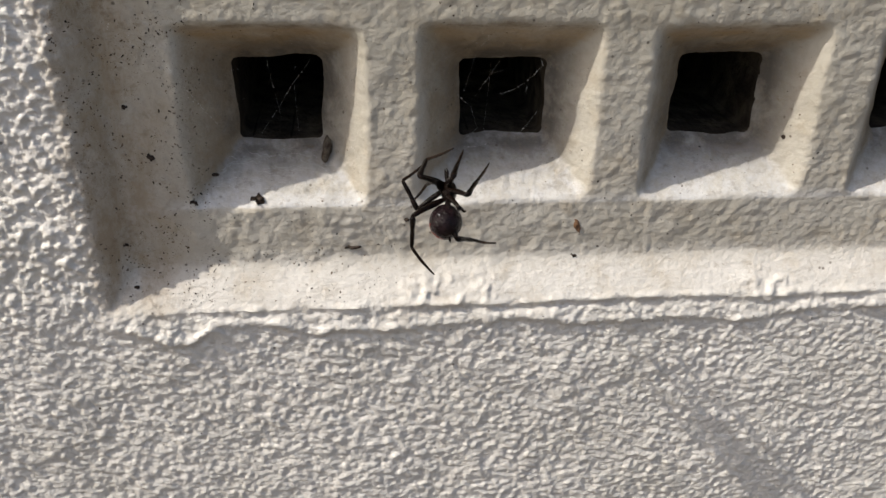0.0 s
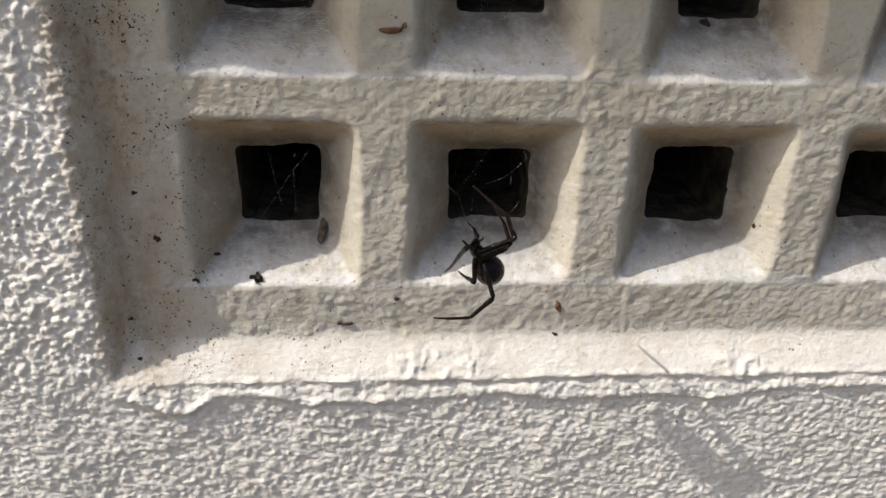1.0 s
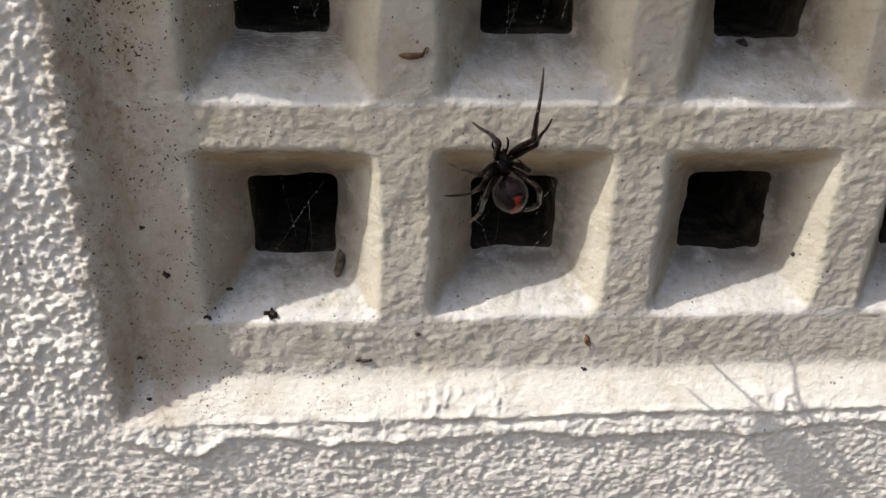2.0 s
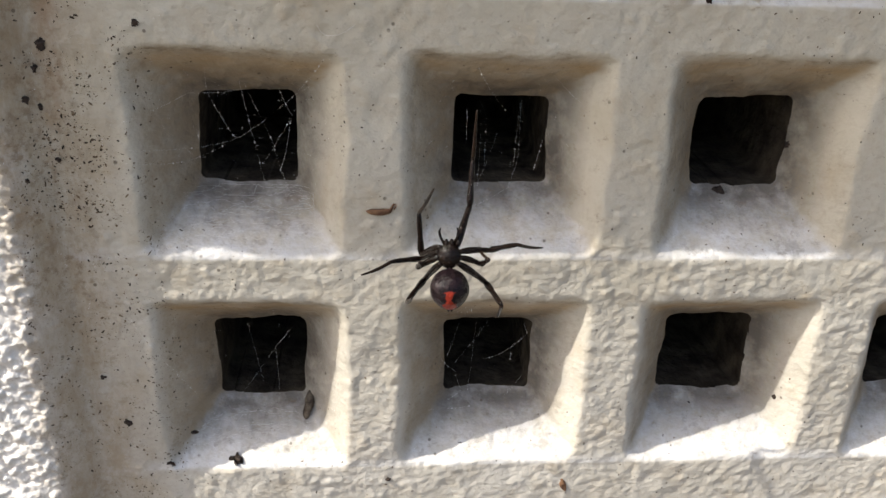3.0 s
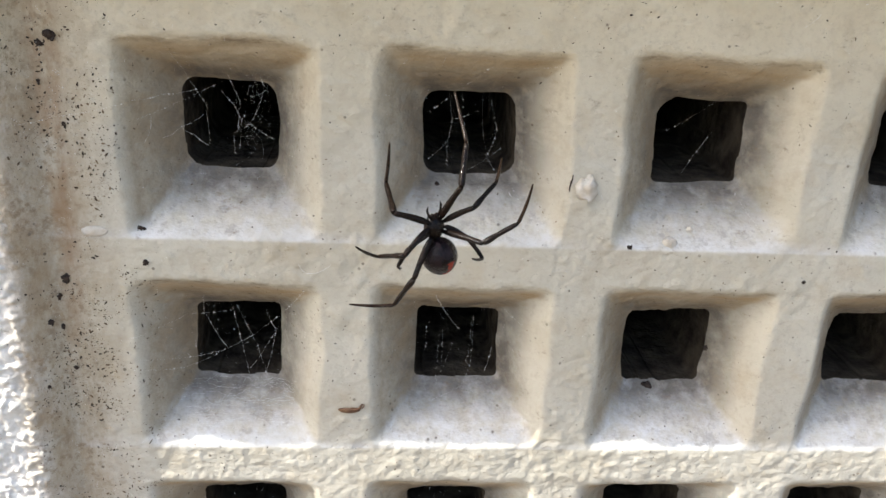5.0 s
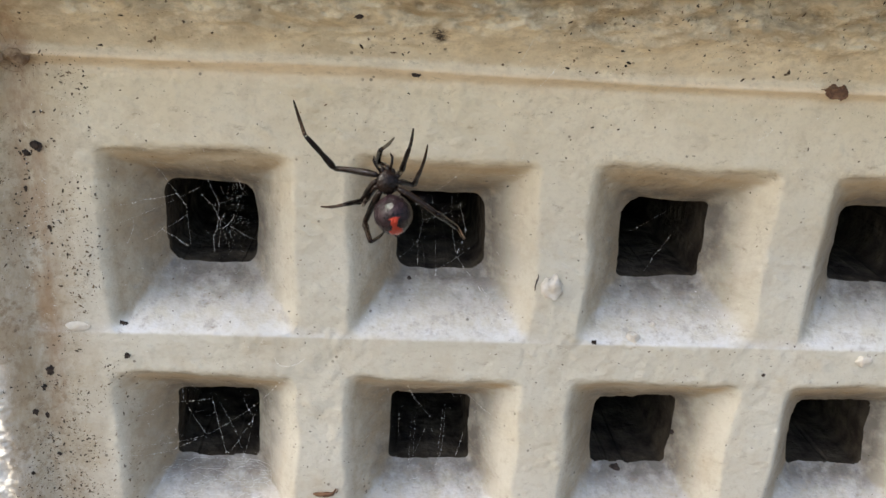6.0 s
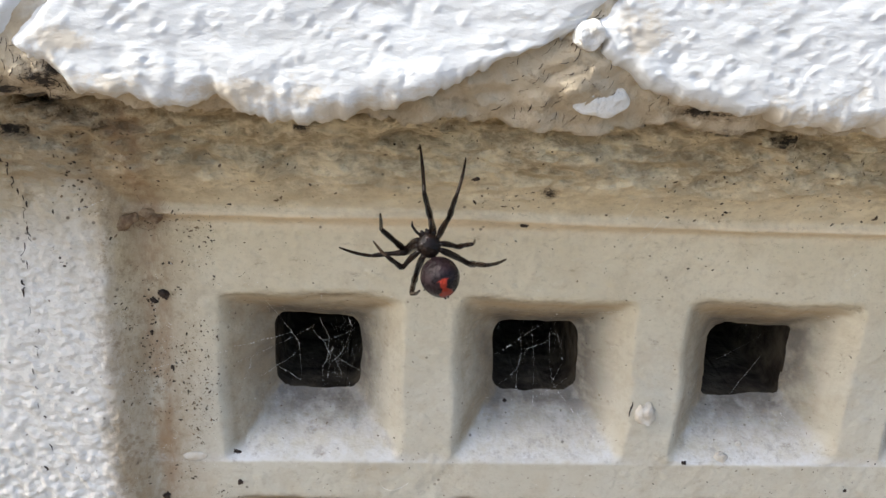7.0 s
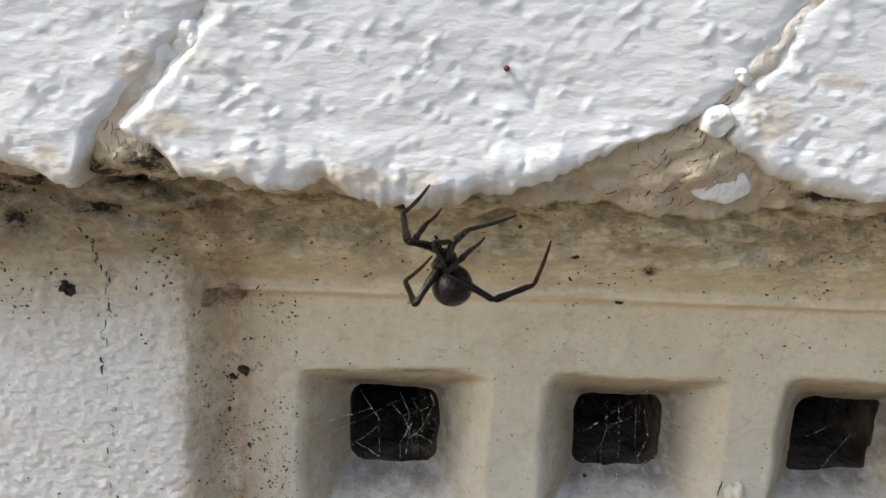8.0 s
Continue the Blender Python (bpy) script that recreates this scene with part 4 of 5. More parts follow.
for k, (x, z, size, turn) in enumerate((
    (4.4, -24.0, (2.0, 1.5, 1.2), 20), (31.9, -28.3, (0.9, 0.8, 0.5), 0), (-17.1, 91.9, (2.2, 1.6, 0.8), 35), (-18.6, 90.4, (1.2, 1.1, 0.6), 10), (-42.7, 107.0, (2.6, 2.2, 1.2), 40),
    (-20.9, -32.1, (1.3, 0.6, 0.5), 5), (-14.0, -15.5, (1.7, 1.0, 0.6), 30), (89.7, 25.5, (2.4, 1.4, 0.8), 10), (100.6, 33.6, (1.3, 1.2, 0.5), 0),
    (105.0, -14.2, (0.8, 0.8, 0.5), 0), (-18.9, 51.0, (1.2, 1.9, 0.6), 20), (-20.0, 47.8, (0.8, 1.1, 0.5), 15), (-22.0, 43.2, (1.5, 0.9, 0.5), 15), (-20.2, 41.8, (0.6, 1.0, 0.4), 0),
    (-5.4, 54.0, (1.0, 0.9, 0.5), 20), (-6.0, 60.2, (1.6, 0.8, 0.5), 12), (-22.8, 31.0, (0.6, 0.6, 0.4), 0), (-18.6, 33.4, (0.8, 0.5, 0.4), 25), (-15.8, 77.6, (0.7, 0.5, 0.4), 40),
    (-7.8, -24.2, (1.5, 0.8, 0.5), 10), (64.7, -37.0, (1.3, 0.6, 0.4), 10), (112.2, 53.0, (0.6, 0.5, 0.4), 0), (-3.9, -20.1, (1.6, 0.6, 0.5), 4), (-19.9, -40.5, (0.9, 0.5, 0.4), 10),
    (45.1, 66.8, (0.8, 0.7, 0.4), 0), (79.4, 58.9, (0.9, 0.7, 0.4), 0), (-19.5, 84.8, (0.5, 0.9, 0.4), 0), (-17.1, -5.9, (1.1, 0.6, 0.4), -10),
)):
    lump("dropping", x, z, size, DUNG, "small dark dropping stuck to the painted vent" if x > -26 else "black crusted dropping stuck to the white wall", "dropping", 20 + k, "droppings on the wall", turn)
lump("dropping", 113.7, 107.0, (4.6, 2.0, 1.2), LEAF, "long brown dropping on the moulded edge of the vent", "dropping", 60, "droppings on the wall", 8)
lump("seed", 34.7, 115.4, (1.9, 0.5, 0.5), DUNG, "thin dark seed stuck above the vent", "seed", 61, "seeds", -4)
lump("seed", 44.4, 106.5, (1.5, 0.5, 0.5), DUNG, "thin dark seed stuck above the vent", "seed", 62, "seeds", 3)
lump("seed", 21.4, -34.7, (3.2, 0.6, 0.6), DUNG, "slender dark seed lying at the foot of the vent", "seed", 63, "seeds", 4)
lump("stain_scab", 64.6, -30.4, (1.2, 3.0, 0.4), LEAF, "small brown scab on the painted vent", "scab", 64, "", -20)


def cocoon(x, z, long, wide, turn, seed):
    """A torn silk case with loose dirty threads about it."""
    rng = np.random.default_rng(seed)
    case = new("cocoon")
    bm = bmesh.new()
    vs = ball(bm, (0, 0, 0), (long / 2 * MM, wide * 0.35 * MM, wide / 2 * MM), 16, 24)
    for v in vs:
        v.co.z *= 1 - 0.45 * max(0.0, -v.co.x / (long / 2 * MM))
    crumple(vs, 0.35 * MM, 1.0 * MM, seed)
    crumple(vs, 0.15 * MM, 0.35 * MM, seed + 9)
    part("case", bm, COCOON, case)
    for _ in range(16):
        a = np.array((rng.normal(0.25 * long, 0.3 * long), rng.uniform(-0.5, 0.1) * wide, rng.normal(0, 0.7 * wide)))
        b = a + rng.normal(0, 1.1, 3) * (1, 0.3, 1)
        part("thread", tube(bent((a, (a + b) / 2 + rng.normal(0, 0.3, 3), b), 3, 0.1, rng), [rng.uniform(0.015, 0.05) * MM] * 7, 4), COCOON, case)
    case.matrix_world = Matrix.Translation(surface(x, z) + Vector((0, -0.3 * MM, 0))) @ pose(0, 0, 0, 0, turn, 0)
    tagged(case, "dusty brown silk cocoon with loose threads on the vent", "cocoon")


cocoon(-22.2, 104.9, 6.2, 2.1, -32, 66)
cocoon(-18.0, 106.6, 4.4, 2.2, 20, 67)
# place, size, turn, seed, how ragged, and how deep it is sunk
for x, z, size, turn, seed, ragged, sunk in ((46.9, 140.6, (4.8, 3.6, 2.6), -12, 71, 1.2, -0.22), (50.2, 131.0, (8.4, 4.4, 2.4), 4, 72, 0.6, 0.16), (54.6, 137.6, (5.8, 2.6, 2.0), 32, 75, 1.2, -0.22), (49.6, 146.0, (2.4, 2.2, 1.4), 0, 76, 1.0, -0.22), (66.5, 133.6, (9.5, 3.6, 2.2), 6, 78, 1.2, -0.22)):
    bm = bmesh.new()
    vs = ball(bm, (0, 0, 0), (size[0] / 2 * MM, size[2] / 2 * MM, size[1] / 2 * MM), 28, 40)
    crumple(vs, ragged * MM, 2.6 * MM, seed)
    crumple(vs, ragged * 0.25 * MM, 0.9 * MM, seed + 40)
    ob = part("paint_lump", bm, PAINT_BLOB)
    ob.matrix_world = Matrix.Translation((x * MM, (float(bed_face(np.array([x]), np.array([z]))[0]) + sunk * size[2]) * MM, z * MM)) @ pose(0, 0, 0, 0, turn, 0)
    tagged(ob, "ragged lump of thick white paint on the mortar", "paint lump", "paint lumps")
lump("filler_lump", 69.4, 69.6, (3.8, 4.2, 2.0), FILLER, "whitish knob of filler stuck on a vent bar", "filler", 74, ragged=0.35)
for x, z, size, seed in ((86.6, 59.8, (2.6, 2.2, 1.4), 91), (131.5, 56.4, (3.2, 2.0, 1.4), 92), (-13.8, 60.0, (4.4, 1.8, 0.5), 93), (90.6, 61.6, (1.4, 1.2, 0.8), 94)):
    lump("filler_crumb", x, z, size, FILLER, "small whitish crumb of filler stuck on the vent", "crumb", seed, "crumbs on the vent", ragged=0.3)
lump("hair", 66.6, 70.4, (0.25, 3.2, 0.3), DUNG, "short dark hair beside a knob on the vent", "hair", 73, "", 8)

# a tiny red mite on the brick, as one small ball
bm = bmesh.new()
crumple(ball(bm, (0, 0, 0), (0.42 * MM, 0.5 * MM, 0.38 * MM), 8, 10), 0.1 * MM, 0.4 * MM, 5)
red_speck = part("mite_speck", bm, RED_SPECK)
red_speck.location = (19.5 * MM, -24.1 * MM, 145.5 * MM)
tagged(red_speck, "tiny dark red speck stuck on the white brick", "speck")


def specks(count, seed, spots):
    """Flecks of dirt pressed on the paint, as one sheet of small uneven pyramids."""
    rng = np.random.default_rng(seed)
    verts, faces = [], []
    total = sum(s[4] for s in spots)
    for x0, x1, z0, z1, share, big in spots:
        for _ in range(int(count * share / total)):
            x, z = rng.uniform(x0, x1), rng.uniform(z0, z1)
            thin = 0.8 * lattice_noise(np.array(x), np.array(z), 4.0, 900) + 0.6 * lattice_noise(np.array(x), np.array(z), 19.0, 901)
            if thin < rng.uniform(-0.45, 0.85):
                continue
            i, j = int(round((x - X0) / STEP)), int(round((z - Z0) / STEP))
            ci, cj = min(i, cx.shape[0] - 1), min(j, cx.shape[1] - 1)
            if open_cell[ci - 2 : ci + 3, cj - 2 : cj + 3].any():
                continue
            c = Vector(SHEET[i, j])
            across = (Vector(SHEET[i + 1, j]) - Vector(SHEET[i - 1, j])).normalized()
            up = (Vector(SHEET[i, j + 1]) - Vector(SHEET[i, j - 1])).normalized()
            out = across.cross(up).normalized()
            c += (across * rng.uniform(-0.5, 0.5) + up * rng.uniform(-0.5, 0.5)) * STEP * MM
            r = big * MM * (0.14 + 1.35 * rng.uniform() ** 6.0)
            long = rng.uniform(1.0, 2.4)
            spin, n = rng.uniform(0, 6.3), len(verts)
            for k in range(6):
                w = k * math.pi / 3
                a, b = math.cos(w) * long * r * rng.uniform(0.45, 1.3), math.sin(w) * r * rng.uniform(0.45, 1.3)
                a, b = a * math.cos(spin) - b * math.sin(spin), a * math.sin(spin) + b * math.cos(spin)
                verts.append(c + across * a + up * b + out * 0.03 * MM)
            verts.append(c + out * r * 0.6)
            faces += [(n + k, n + (k + 1) % 6, n + 6) for k in range(6)]
    return verts, faces


dirt = part("dirt_specks", specks(52000, 5, (
    (-26, -5, -44, 66, 8, 0.125), (-24, -12, 25, 66, 4.0, 0.14), (-24, -8, 66, 108, 3.2, 0.14), (-10, 150, -37, 104, 11, 0.105), (-60, -27, 40, 120, 1.2, 0.12), (-60, -24, 98, 126, 2.0, 0.19), (-60, 140, 108, 127, 4, 0.18), (-50, 145, -80, -46, 0.6, 0.14), (-22, 30, -44, -34, 0.7, 0.12),
)), FLECKS)
tagged(dirt, "tiny dark specks of dirt scattered over the paint", "dirt", kind="stuff")

# tiny glints of silk caught on the paint and on threads too fine to see
rng = np.random.default_rng(63)
glint_v, glint_f = [], []
for x0, x1, z0, z1, n in ((-25, 20, 15, 100, 150), (-20, 75, 28, 100, 150), (-20, 60, -40, 20, 70), (60, 115, 85, 112, 25), (-55, 60, 100, 124, 20)):
    for _ in range(n):
        x, z = rng.uniform(x0, x1), rng.uniform(z0, z1)
        at = surface(x, z) + Vector((0, -rng.uniform(0.1, 2.5) * MM, 0))
        lay = rng.uniform(-1, 1, 2)
        for k in range(rng.integers(1, 5)):
            r = rng.choice([0.03, 0.045, 0.06], p=[0.5, 0.35, 0.15]) * MM
            c = at + Vector((lay[0], 0, lay[1])) * k * 0.5 * MM
            v, f = tube([c + Vector((0, 0, r * w)) for w in (-0.9, -0.5, 0.5, 0.9)], [r * 0.4, r, r, r * 0.4], 6)
            glint_f += [tuple(len(glint_v) + q for q in face) for face in f]
            glint_v += v
tagged(part("silk_glints", (glint_v, glint_f), SILK), "tiny white beads of silk scattered over the vent", "silk", kind="stuff")

# a thin broken crack down the white wall
rng = np.random.default_rng(31)
crack = new("wall_crack")
tagged(crack, "thin broken black crack running down the white wall", "crack")
z = 119.0
while z > 58.0:
    long = rng.uniform(0.3, 1.9)
    x = -37.0 - 0.02 * (119 - z) + 0.7 * math.sin(z * 0.31) + 0.35 * math.sin(z * 1.1) + rng.uniform(-0.15, 0.15)
    thick = rng.choice([0.05, 0.09, 0.15, 0.26], p=[0.3, 0.35, 0.25, 0.1]) * (1.15 if z > 98 else 0.8)
    drift = rng.normal(0, 0.25)
    pts = [surface(x + drift * w + rng.uniform(-0.1, 0.1), z - w * long) + Vector((0, -0.02 * MM, 0)) for w in (0, 0.3, 0.6, 1)]
    part("crack_piece", tube(pts, [thick * w * MM for w in (0.4, 1.0, 0.7, 0.3)], 6), DUNG, crack)
    z -= long * 0.85 + (rng.uniform(0.0, 0.4) if z > 100 else rng.uniform(0.3, 3.0))

# short dark fibres caught in the mortar of the joints
rng = np.random.default_rng(88)
fibre_v, fibre_f = [], []
for _ in range(190):
    x, z = (rng.normal(47.0, 7.0), rng.uniform(127.5, 143)) if rng.uniform() < 0.6 else (rng.normal(-25.0, 4.0), rng.uniform(127.5, 136))
    slant = rng.normal(35, 28)
    long = rng.uniform(0.5, 1.9)
    pts = []
    for w in (0, 0.5, 1):
        px, pz = x + w * long * math.cos(radians(slant + 25 * w)), z + w * long * math.sin(radians(slant + 25 * w))
        pts.append(Vector((px, float(bed_face(np.array([px]), np.array([pz]))[0]) - 0.05, pz)) * MM)
    v, f = tube(pts, [rng.uniform(0.025, 0.06) * MM] * 3, 4)
    fibre_f += [tuple(len(fibre_v) + q for q in face) for face in f]
    fibre_v += v
tagged(part("dirt_fibres", (fibre_v, fibre_f), DUNG), "short dark fibres caught in the mortar of the joints", "dirt", kind="stuff")


# ---- the spider ----
SEGMENTS = {1: (6.8, 6.6, 8.0), 2: (5.6, 5.4, 6.2), 3: (4.2, 3.8, 4.6), 4: (6.6, 5.9, 6.8)}
HIPS = {1: (1.15, -0.5, 3.2), 2: (1.5, -0.6, 2.5), 3: (1.5, -0.6, 1.7), 4: (1.2, -0.5, 0.9)}


def segment(length, radii, bow=0.0):
    """One joint of a leg along +z, with given radii from end to end, in millimetres."""
    n, sides = 14, 10
    verts, faces = [], []
    for k in range(n + 1):
        w = k / n
        r = float(np.interp(w, np.linspace(0, 1, len(radii)), radii)) * MM
        if k in (0, n):
            r *= 0.8
        for s in range(sides):
            a = 2 * math.pi * s / sides
            verts.append((math.cos(a) * r, math.sin(a) * r + bow * math.sin(math.pi * w) * MM, (w * length + (0.05 if k == 0 else 0)) * MM))
        if k:
            o, q = (k - 1) * sides, k * sides
            faces += [(o + s, o + (s + 1) % sides, q + (s + 1) % sides, q + s) for s in range(sides)]
    faces += [tuple(range(sides - 1, -1, -1)), tuple(range(len(verts) - sides, len(verts)))]
    return verts, faces


def build_spider():
    body = new("spider")
    tagged(body, "glossy black spider with a red hourglass mark hanging from silk", "spider")
    bm = bmesh.new()
    vs = ball(bm, (0, 0, 2.1 * MM), (1.75 * MM, 1.25 * MM, 1.95 * MM), 18, 24)
    for v in vs:
        ahead = max(0.0, (v.co.z - 2.6 * MM) / (1.5 * MM))
        v.co.x *= 1 - 0.42 * ahead
    shield = part("cephalothorax", bm, SHELL, body)
    for s in (-1, 1):
        for a, b in ((0.25, 3.95), (0.55, 3.75)):
            bm = bmesh.new()
            ball(bm, (s * a * MM, 0.35 * MM, b * MM), (0.13 * MM,) * 3, 6, 8)
            part("eye", bm, SHELL, shield)
        bm = bmesh.new()
        ball(bm, (s * 0.38 * MM, -0.55 * MM, 3.75 * MM), (0.34 * MM, 0.32 * MM, 0.6 * MM), 8, 10)
        part("jaw", bm, SHELL, shield)
        feeler = tube([(s * 0.6 * MM, -0.4 * MM, 3.5 * MM), (s * 1.15 * MM, -0.7 * MM, 4.5 * MM), (s * 1.35 * MM, -0.8 * MM, 5.3 * MM), (s * 1.15 * MM, -1.0 * MM, 5.9 * MM)], [0.22 * MM, 0.19 * MM, 0.2 * MM, 0.07 * MM], 8)
        part("feeler", feeler, SHELL, body)
    part("waist", tube([(0, 0, 0.6 * MM), (0, 0, -0.6 * MM)], [0.4 * MM] * 2, 10), SHELL, body)
    bm = bmesh.new()
    vs = ball(bm, (0, 0, -2.75 * MM), (2.78 * MM, 2.72 * MM, 2.95 * MM), 28, 36)
    for v in vs:
        low = max(0.0, (-3.6 * MM - v.co.z) / (2.2 * MM))
        v.co.x *= 1 - 0.10 * low
    belly = part("abdomen", bm, ABDOMEN, body, "glossy round black abdomen with a red hourglass")
    for s in (-1, 1):
        part("spinneret", tube([(s * 0.2 * MM, 0.9 * MM, -5.2 * MM), (s * 0.22 * MM, 1.1 * MM, -5.95 * MM)], [0.3 * MM, 0.12 * MM], 8), SHELL, belly)
    legs = []
    for s in (-1, 1):
        for i in (1, 2, 3, 4):
            thick = {1: 1.32, 2: 1.2, 3: 1.1, 4: 1.28}[i]
            a, b, c = SEGMENTS[i]
            upper = part("leg", segment(a, [0.30 * thick, 0.42 * thick, 0.40 * thick, 0.33 * thick, 0.34 * thick], 0.12), SHELL, body)
            middle = part("shin", segment(b, [0.34 * thick, 0.40 * thick, 0.37 * thick, 0.29 * thick, 0.31 * thick, 0.32 * thick, 0.29 * thick, 0.25 * thick], 0.05), SHELL, upper)
            foot = part("foot", segment(c, [0.25 * thick, 0.22 * thick, 0.20 * thick, 0.21 * thick, 0.17 * thick, 0.14 * thick, 0.10 * thick], -0.18), FOOT, upper, "slender brown foot")
            legs.append((upper, middle, foot, i, s))
    return body, legs


spider, LEGS = build_spider()
STANCES = []


def way(az, el):
    a, e = radians(az), radians(el)
    return Vector((math.cos(e) * math.cos(a), math.cos(e) * math.sin(a), math.sin(e)))


def stance(t, place, turns, legs):
    """Where the spider is, how it is turned, and the way each joint of its eight legs points, in millimetres and degrees."""
    turn = Euler([radians(a) for a in turns]).to_quaternion()
    STANCES.append((t, Vector(place) * MM, turn, [[way(*leg[k : k + 2]) for k in (0, 2, 4)] for leg in legs]))


def between_ways(a, b, w):
    angle = a.angle(b, 0.0)
    if angle < 1e-3:
        return b.copy()
    if angle > 3.1:
        a = (a + Vector((0.07, 0.05, -0.06))).normalized()
        angle = a.angle(b)
    return (a * math.sin((1 - w) * angle) + b * math.sin(w * angle)) / math.sin(angle)


def aimed(place, to):
    return Matrix.Translation(place) @ to.to_track_quat("Z", "Y").to_matrix().to_4x4()


def crawl():
    """Rows for the body and for every joint of every leg, from stance to stance."""
    rows = {spider: []}
    for leg in LEGS:
        for joint in leg[:3]:
            rows[joint] = []
    for k in range(81):
        t = k / 10
        n = max(i for i in range(len(STANCES) - 1) if STANCES[i][0] <= t + 1e-6)
        (t0, p0, q0, l0), (t1, p1, q1, l1) = STANCES[n], STANCES[n + 1]
        w = (t - t0) / (t1 - t0)
        place, turn = p0.lerp(p1, w), q0.slerp(q1, w)
        rows[spider].append((t, Matrix.LocRotScale(place, turn, None)))
        back = turn.inverted()
        for (upper, middle, foot, i, s), a, b in zip(LEGS, l0, l1):
            ways = [back @ between_ways(u, v, w) for u, v in zip(a, b)]
            x, y, z = HIPS[i]
            hip = Vector((s * x, y, z)) * MM
            knee = hip + ways[0] * SEGMENTS[i][0] * MM
            ankle = knee + ways[1] * SEGMENTS[i][1] * MM
            m = aimed(hip, ways[0])
            rows[upper].append((t, m))
            rows[middle].append((t, m.inverted() @ aimed(knee, ways[1])))
            rows[foot].append((t, m.inverted() @ aimed(ankle, ways[2])))
    return rows


def motions():
    stance(0.0, (37.16, -20.48, -15.66), (-9.2, -26.3, -87.1), ((-142, 30, 76, 1, -56, 32), (-165, -32, 138, 55, 39, 19), (-130, 51, 109, -29, 159, -54), (-146, -9, 130, -88, 7, -55), (-88, 36, 78, -6, 77, -6), (-60, 12, 67, 2, 64, 6), (-67, -8, 73, -30, -90, 24), (-65, -58, 48, -25, -66, 22)))
    stance(0.5, (37.33, -17.93, -11.30), (-15.5, -24.9, -85.7), ((-109, 30, 79, -13, 68, -22), (-134, 26, 118, -28, 104, -44), (-166, 11, 96, -16, -78, 33), (-140, 11, 123, -60, 36, -49), (-78, 30, 78, -16, 79, -18), (-55, 4, 47, -21, -54, 21), (-63, 55, 89, -19, -86, 17), (-78, -1, 68, -60, 85, -57)))
    stance(1.0, (46.17, -16.93, -11.27), (32.4, -1.7, -58.6), ((-102, 28, 106, -45, 104, -43), (-80, 50, 90, -9, -110, 34), (-80, 49, 75, -16, 75, -17), (-97, -15, 98, -20, -112, 36), (1, 23, 96, 15, 157, 35), (1, 24, 97, 20, -134, 51), (2, 25, 55, 16, -115, 49), (-65, -55, 166, -49, -172, 5)))
    stance(1.2, (45.00, -17.52, -8.00), (14.5, 9.5, -75.4), ((-103, 30, 87, -8, 86, -6), (-99, 16, 90, -15, 91, -11), (-94, 15, 67, -17, 71, -18), (-107, 2, 104, -49, 115, -37), (-29, 68, 98, 23, -137, 39), (-53, 43, 67, -36, -87, 27), (-63, 36, 62, -8, 75, -6), (-80, -27, 119, -68, -131, 16)))
    stance(2.3, (43.26, -19.36, 18.19), (-35.6, 3.1, 52.4), ((-91, 40, 98, -4, 109, -5), (-127, -7, 118, -9, 113, -10), (-164, -46, 118, -35, -132, 12), (-118, -17, 85, -46, 102, -38), (-66, 23, 69, 14, 61, 14), (-55, 34, 72, 14, -84, 44), (-69, -7, 64, -29, -107, 8), (-55, -2, 70, -35, -117, 11)))
    stance(2.5, (43.43, -19.45, 18.87), (-30.1, 10.8, 52.8), ((-105, 51, 94, 18, 98, 4), (-130, -3, 118, -18, 118, -21), (-157, -30, 100, -20, -114, 29), (-109, -36, 100, -50, -115, 10), (-58, 10, 55, 41, 98, 18), (-61, 10, 35, 64, 96, 20), (-75, 2, 47, -29, 69, -18), (-65, 5, 52, -32, 83, -45)))
    stance(3.0, (39.79, -19.99, 24.07), (-26.7, -2.7, -4.0), ((115, -31, -147, 85, -72, 46), (118, -32, -145, 10, -132, 1), (144, -36, -86, 35, 71, -17), (114, -44, -119, -11, -85, 32), (67, 39, 79, 72, -89, 77), (34, -12, -44, 26, 40, -20), (28, -27, -78, 34, 105, -1), (28, -40, -74, -8, 87, -42)))
    stance(3.5, (33.62, -20.42, 36.89), (-13.7, -20.9, -60.3), ((138, 64, 90, 55, 63, 49), (-130, -28, 168, 34, 57, 37), (-147, 23, 67, 43, 50, -19), (-32, -46, 65, -23, -69, 28), (-84, 45, 78, 12, 61, 9), (-60, 9, 76, -8, -83, 42), (-19, -33, 58, -29, -73, 19), (-50, -28, 58, -18, -63, 29)))
    stance(4.0, (46.24, -19.36, 41.22), (-16.4, -25.1, 70.8), ((-127, 36, 52, 0, 46, 1), (-153, 24, 47, -7, -51, 32), (-147, 23, 99, -15, -109, 29), (-112, 21, 70, -22, 72, -19), (-23, 48, 89, 48, 160, 34), (-61, 38, 93, 27, 137, -1), (-68, 7, 59, 21, 67, 19), (-70, -8, 176, -68, -174, -21)))
    stance(4.5, (43.12, -20.01, 55.87), (-13.2, -4.5, 70.7), ((-95, 45, 91, -4, 92, -8), (-121, -2, 112, -20, -110, 28), (-123, 15, 77, -34, 76, -33), (-124, -19, 138, -18, 98, 12), (-59, 57, 102, 33, 138, 33), (-40, 14, 79, 25, -146, 58), (-83, 1, 71, -30, 75, -28), (-57, 4, 19, 53, 118, 49)))
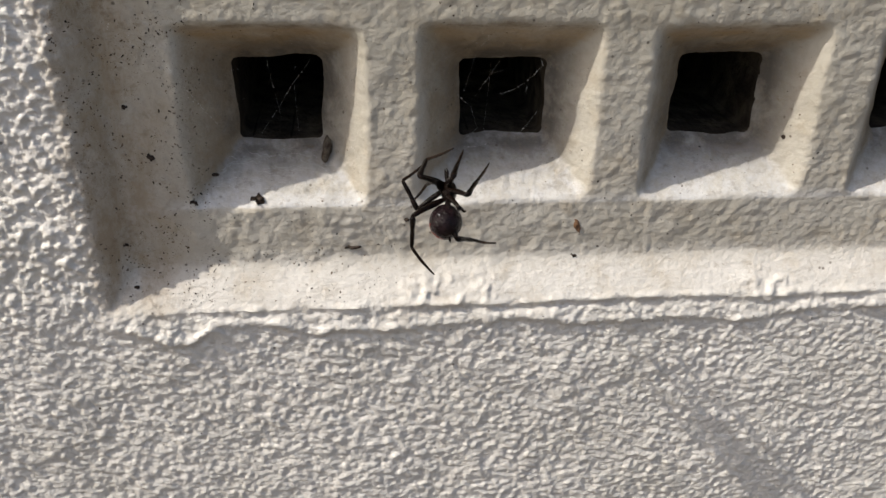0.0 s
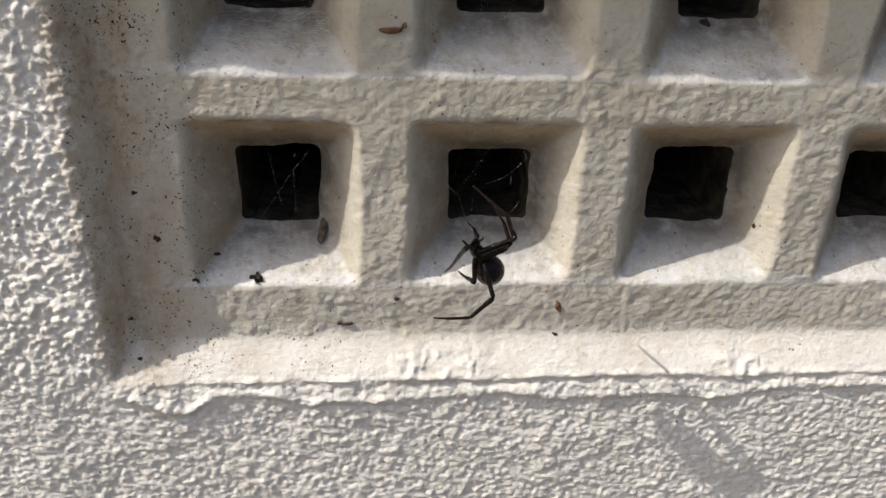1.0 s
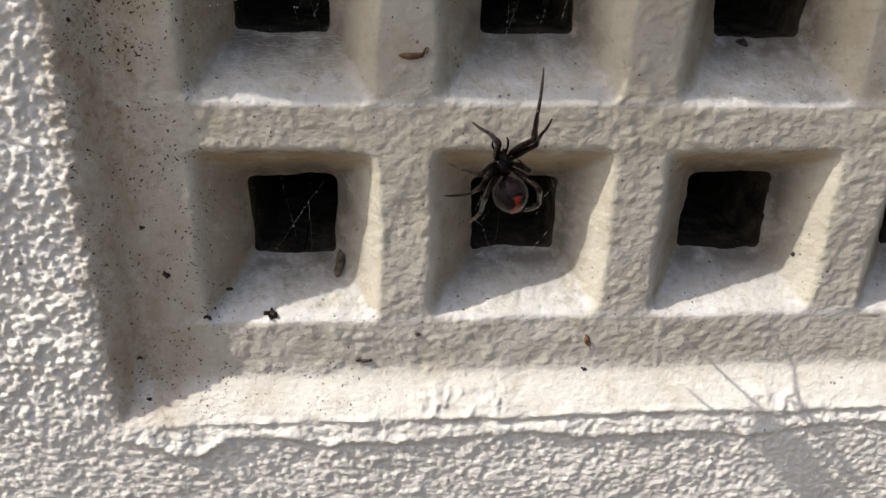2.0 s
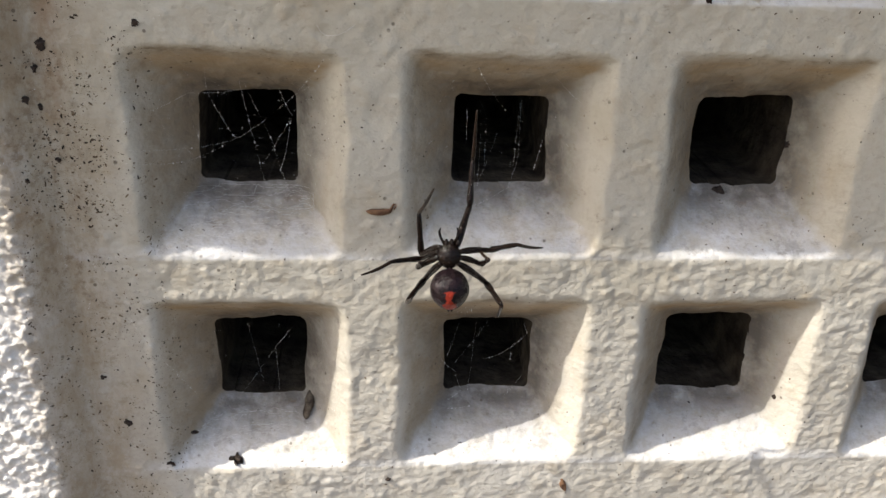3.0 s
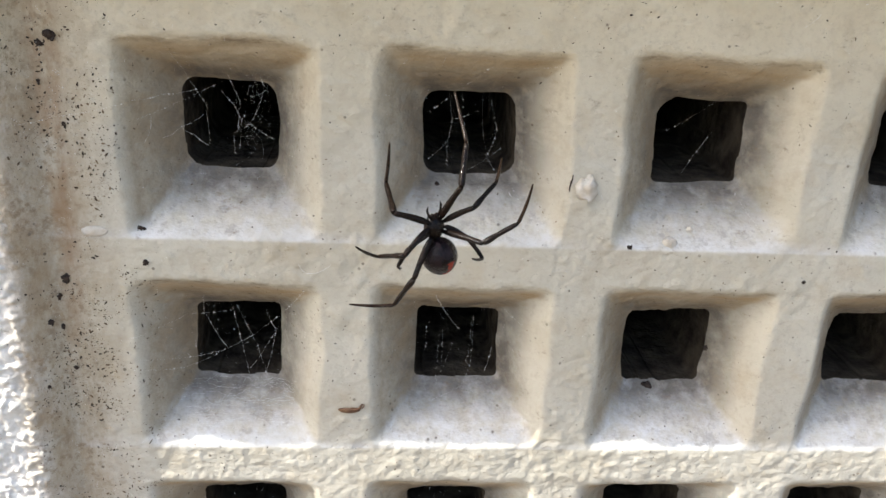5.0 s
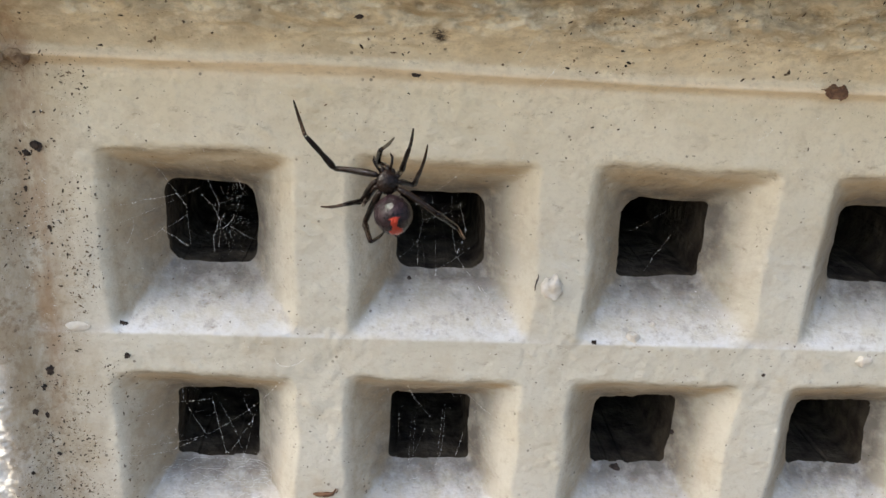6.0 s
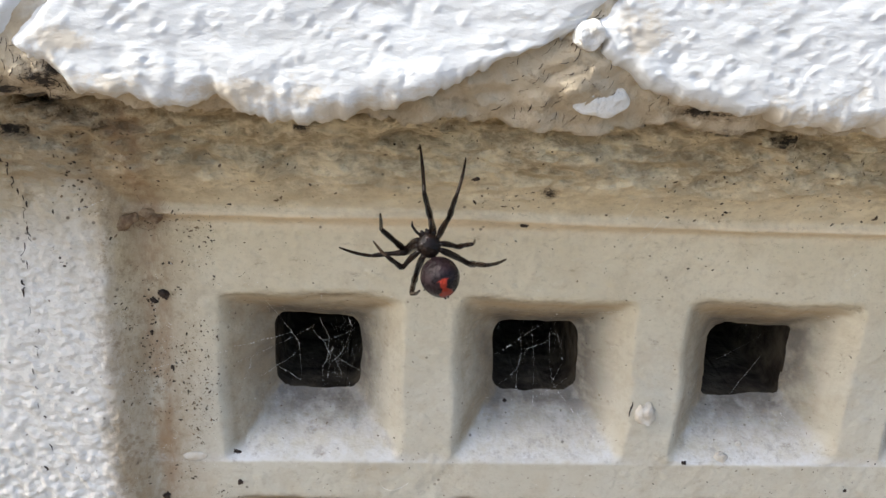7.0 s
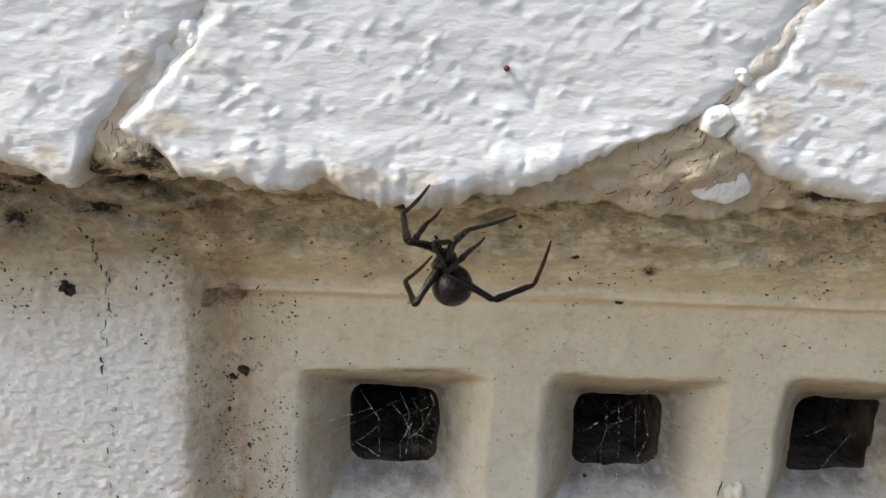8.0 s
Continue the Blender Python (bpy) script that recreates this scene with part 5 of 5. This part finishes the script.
    stance(4.7, (44.08, -19.77, 60.58), (-5.8, -12.7, 50.7), ((-111, 35, 93, -14, -102, 23), (-127, -9, 113, -35, -115, 11), (-114, 2, 74, -40, 77, -38), (-118, -42, 106, -39, -139, 21), (-76, 18, 82, 37, 105, 22), (-62, 19, 59, 14, 84, 20), (-18, -25, 28, -65, -135, 14), (-66, 11, 41, 27, 56, 72)))
    stance(5.8, (40.65, -21.71, 85.32), (-5.6, -7.8, 1.2), ((139, -27, -99, 50, 70, 13), (100, -62, -161, 35, 151, 64), (129, -40, -110, 36, 89, 9), (105, -50, -105, -2, 103, -31), (95, 6, -90, 47, -84, 47), (63, 19, -51, 51, 55, 20), (70, -17, -65, 22, -72, 25), (62, -24, -65, 6, -86, 3)))
    stance(6.0, (40.42, -22.67, 92.40), (-18.5, -12.1, 3.2), ((157, 0, -159, 49, 109, 27), (124, -48, -115, 10, 128, -18), (113, -40, -96, 7, 98, -24), (131, -60, -80, -8, 73, -5), (111, -3, -85, 31, 76, 0), (83, -8, -71, 55, -87, 38), (53, -18, -70, 52, -71, 63), (-14, -28, 43, -34, -86, 6)))
    stance(6.5, (33.49, -23.99, 103.25), (-1.8, -16.7, 7.4), ((170, 7, 137, 24, -145, 53), (137, -38, -103, 8, 89, -40), (111, -41, -99, 9, 91, -24), (113, -55, -104, -22, -76, 19), (111, -2, -92, 34, 74, 18), (85, -1, -90, 47, -98, 35), (63, -14, -68, 39, -60, 51), (24, -32, -70, 9, 61, -21)))
    stance(7.0, (27.49, -25.80, 108.98), (-24.5, -18.8, 9.3), ((107, -32, -136, 41, -91, 33), (104, -30, -177, -6, -141, 23), (149, -50, -138, 39, 117, 11), (101, -48, -97, -3, -82, 26), (92, 3, -107, 49, 96, 43), (70, 16, -79, 53, 72, 44), (45, -20, -61, 24, 79, -10), (37, -30, -71, 18, 57, -9)))
    stance(7.5, (22.00, -26.59, 119.53), (-4.2, -15.4, 6.5), ((111, -23, 177, 50, -119, 53), (124, -50, -128, 47, 65, 8), (126, -42, -112, 24, 105, -2), (104, -44, -119, -44, -89, 17), (100, 5, -108, 40, -118, 53), (70, -26, -73, 27, -77, 31), (55, -25, -63, 29, -88, 33), (36, -30, -36, -9, -84, 13)))
    stance(8.0, (13.84, -26.98, 119.97), (17.8, 24.4, -73.9), ((-133, 20, 95, 15, -62, 40), (-135, 23, 69, 12, -75, 33), (-98, 11, 97, -30, 82, -28), (-145, -52, 103, 11, -48, 45), (-84, 41, 70, -4, 36, 5), (-122, 47, 61, -12, -78, 26), (-67, 40, 62, 6, 65, 3), (-18, -23, 22, 14, -52, 72)))
    for thing, rows in crawl().items():
        walk(thing, rows)


motions()
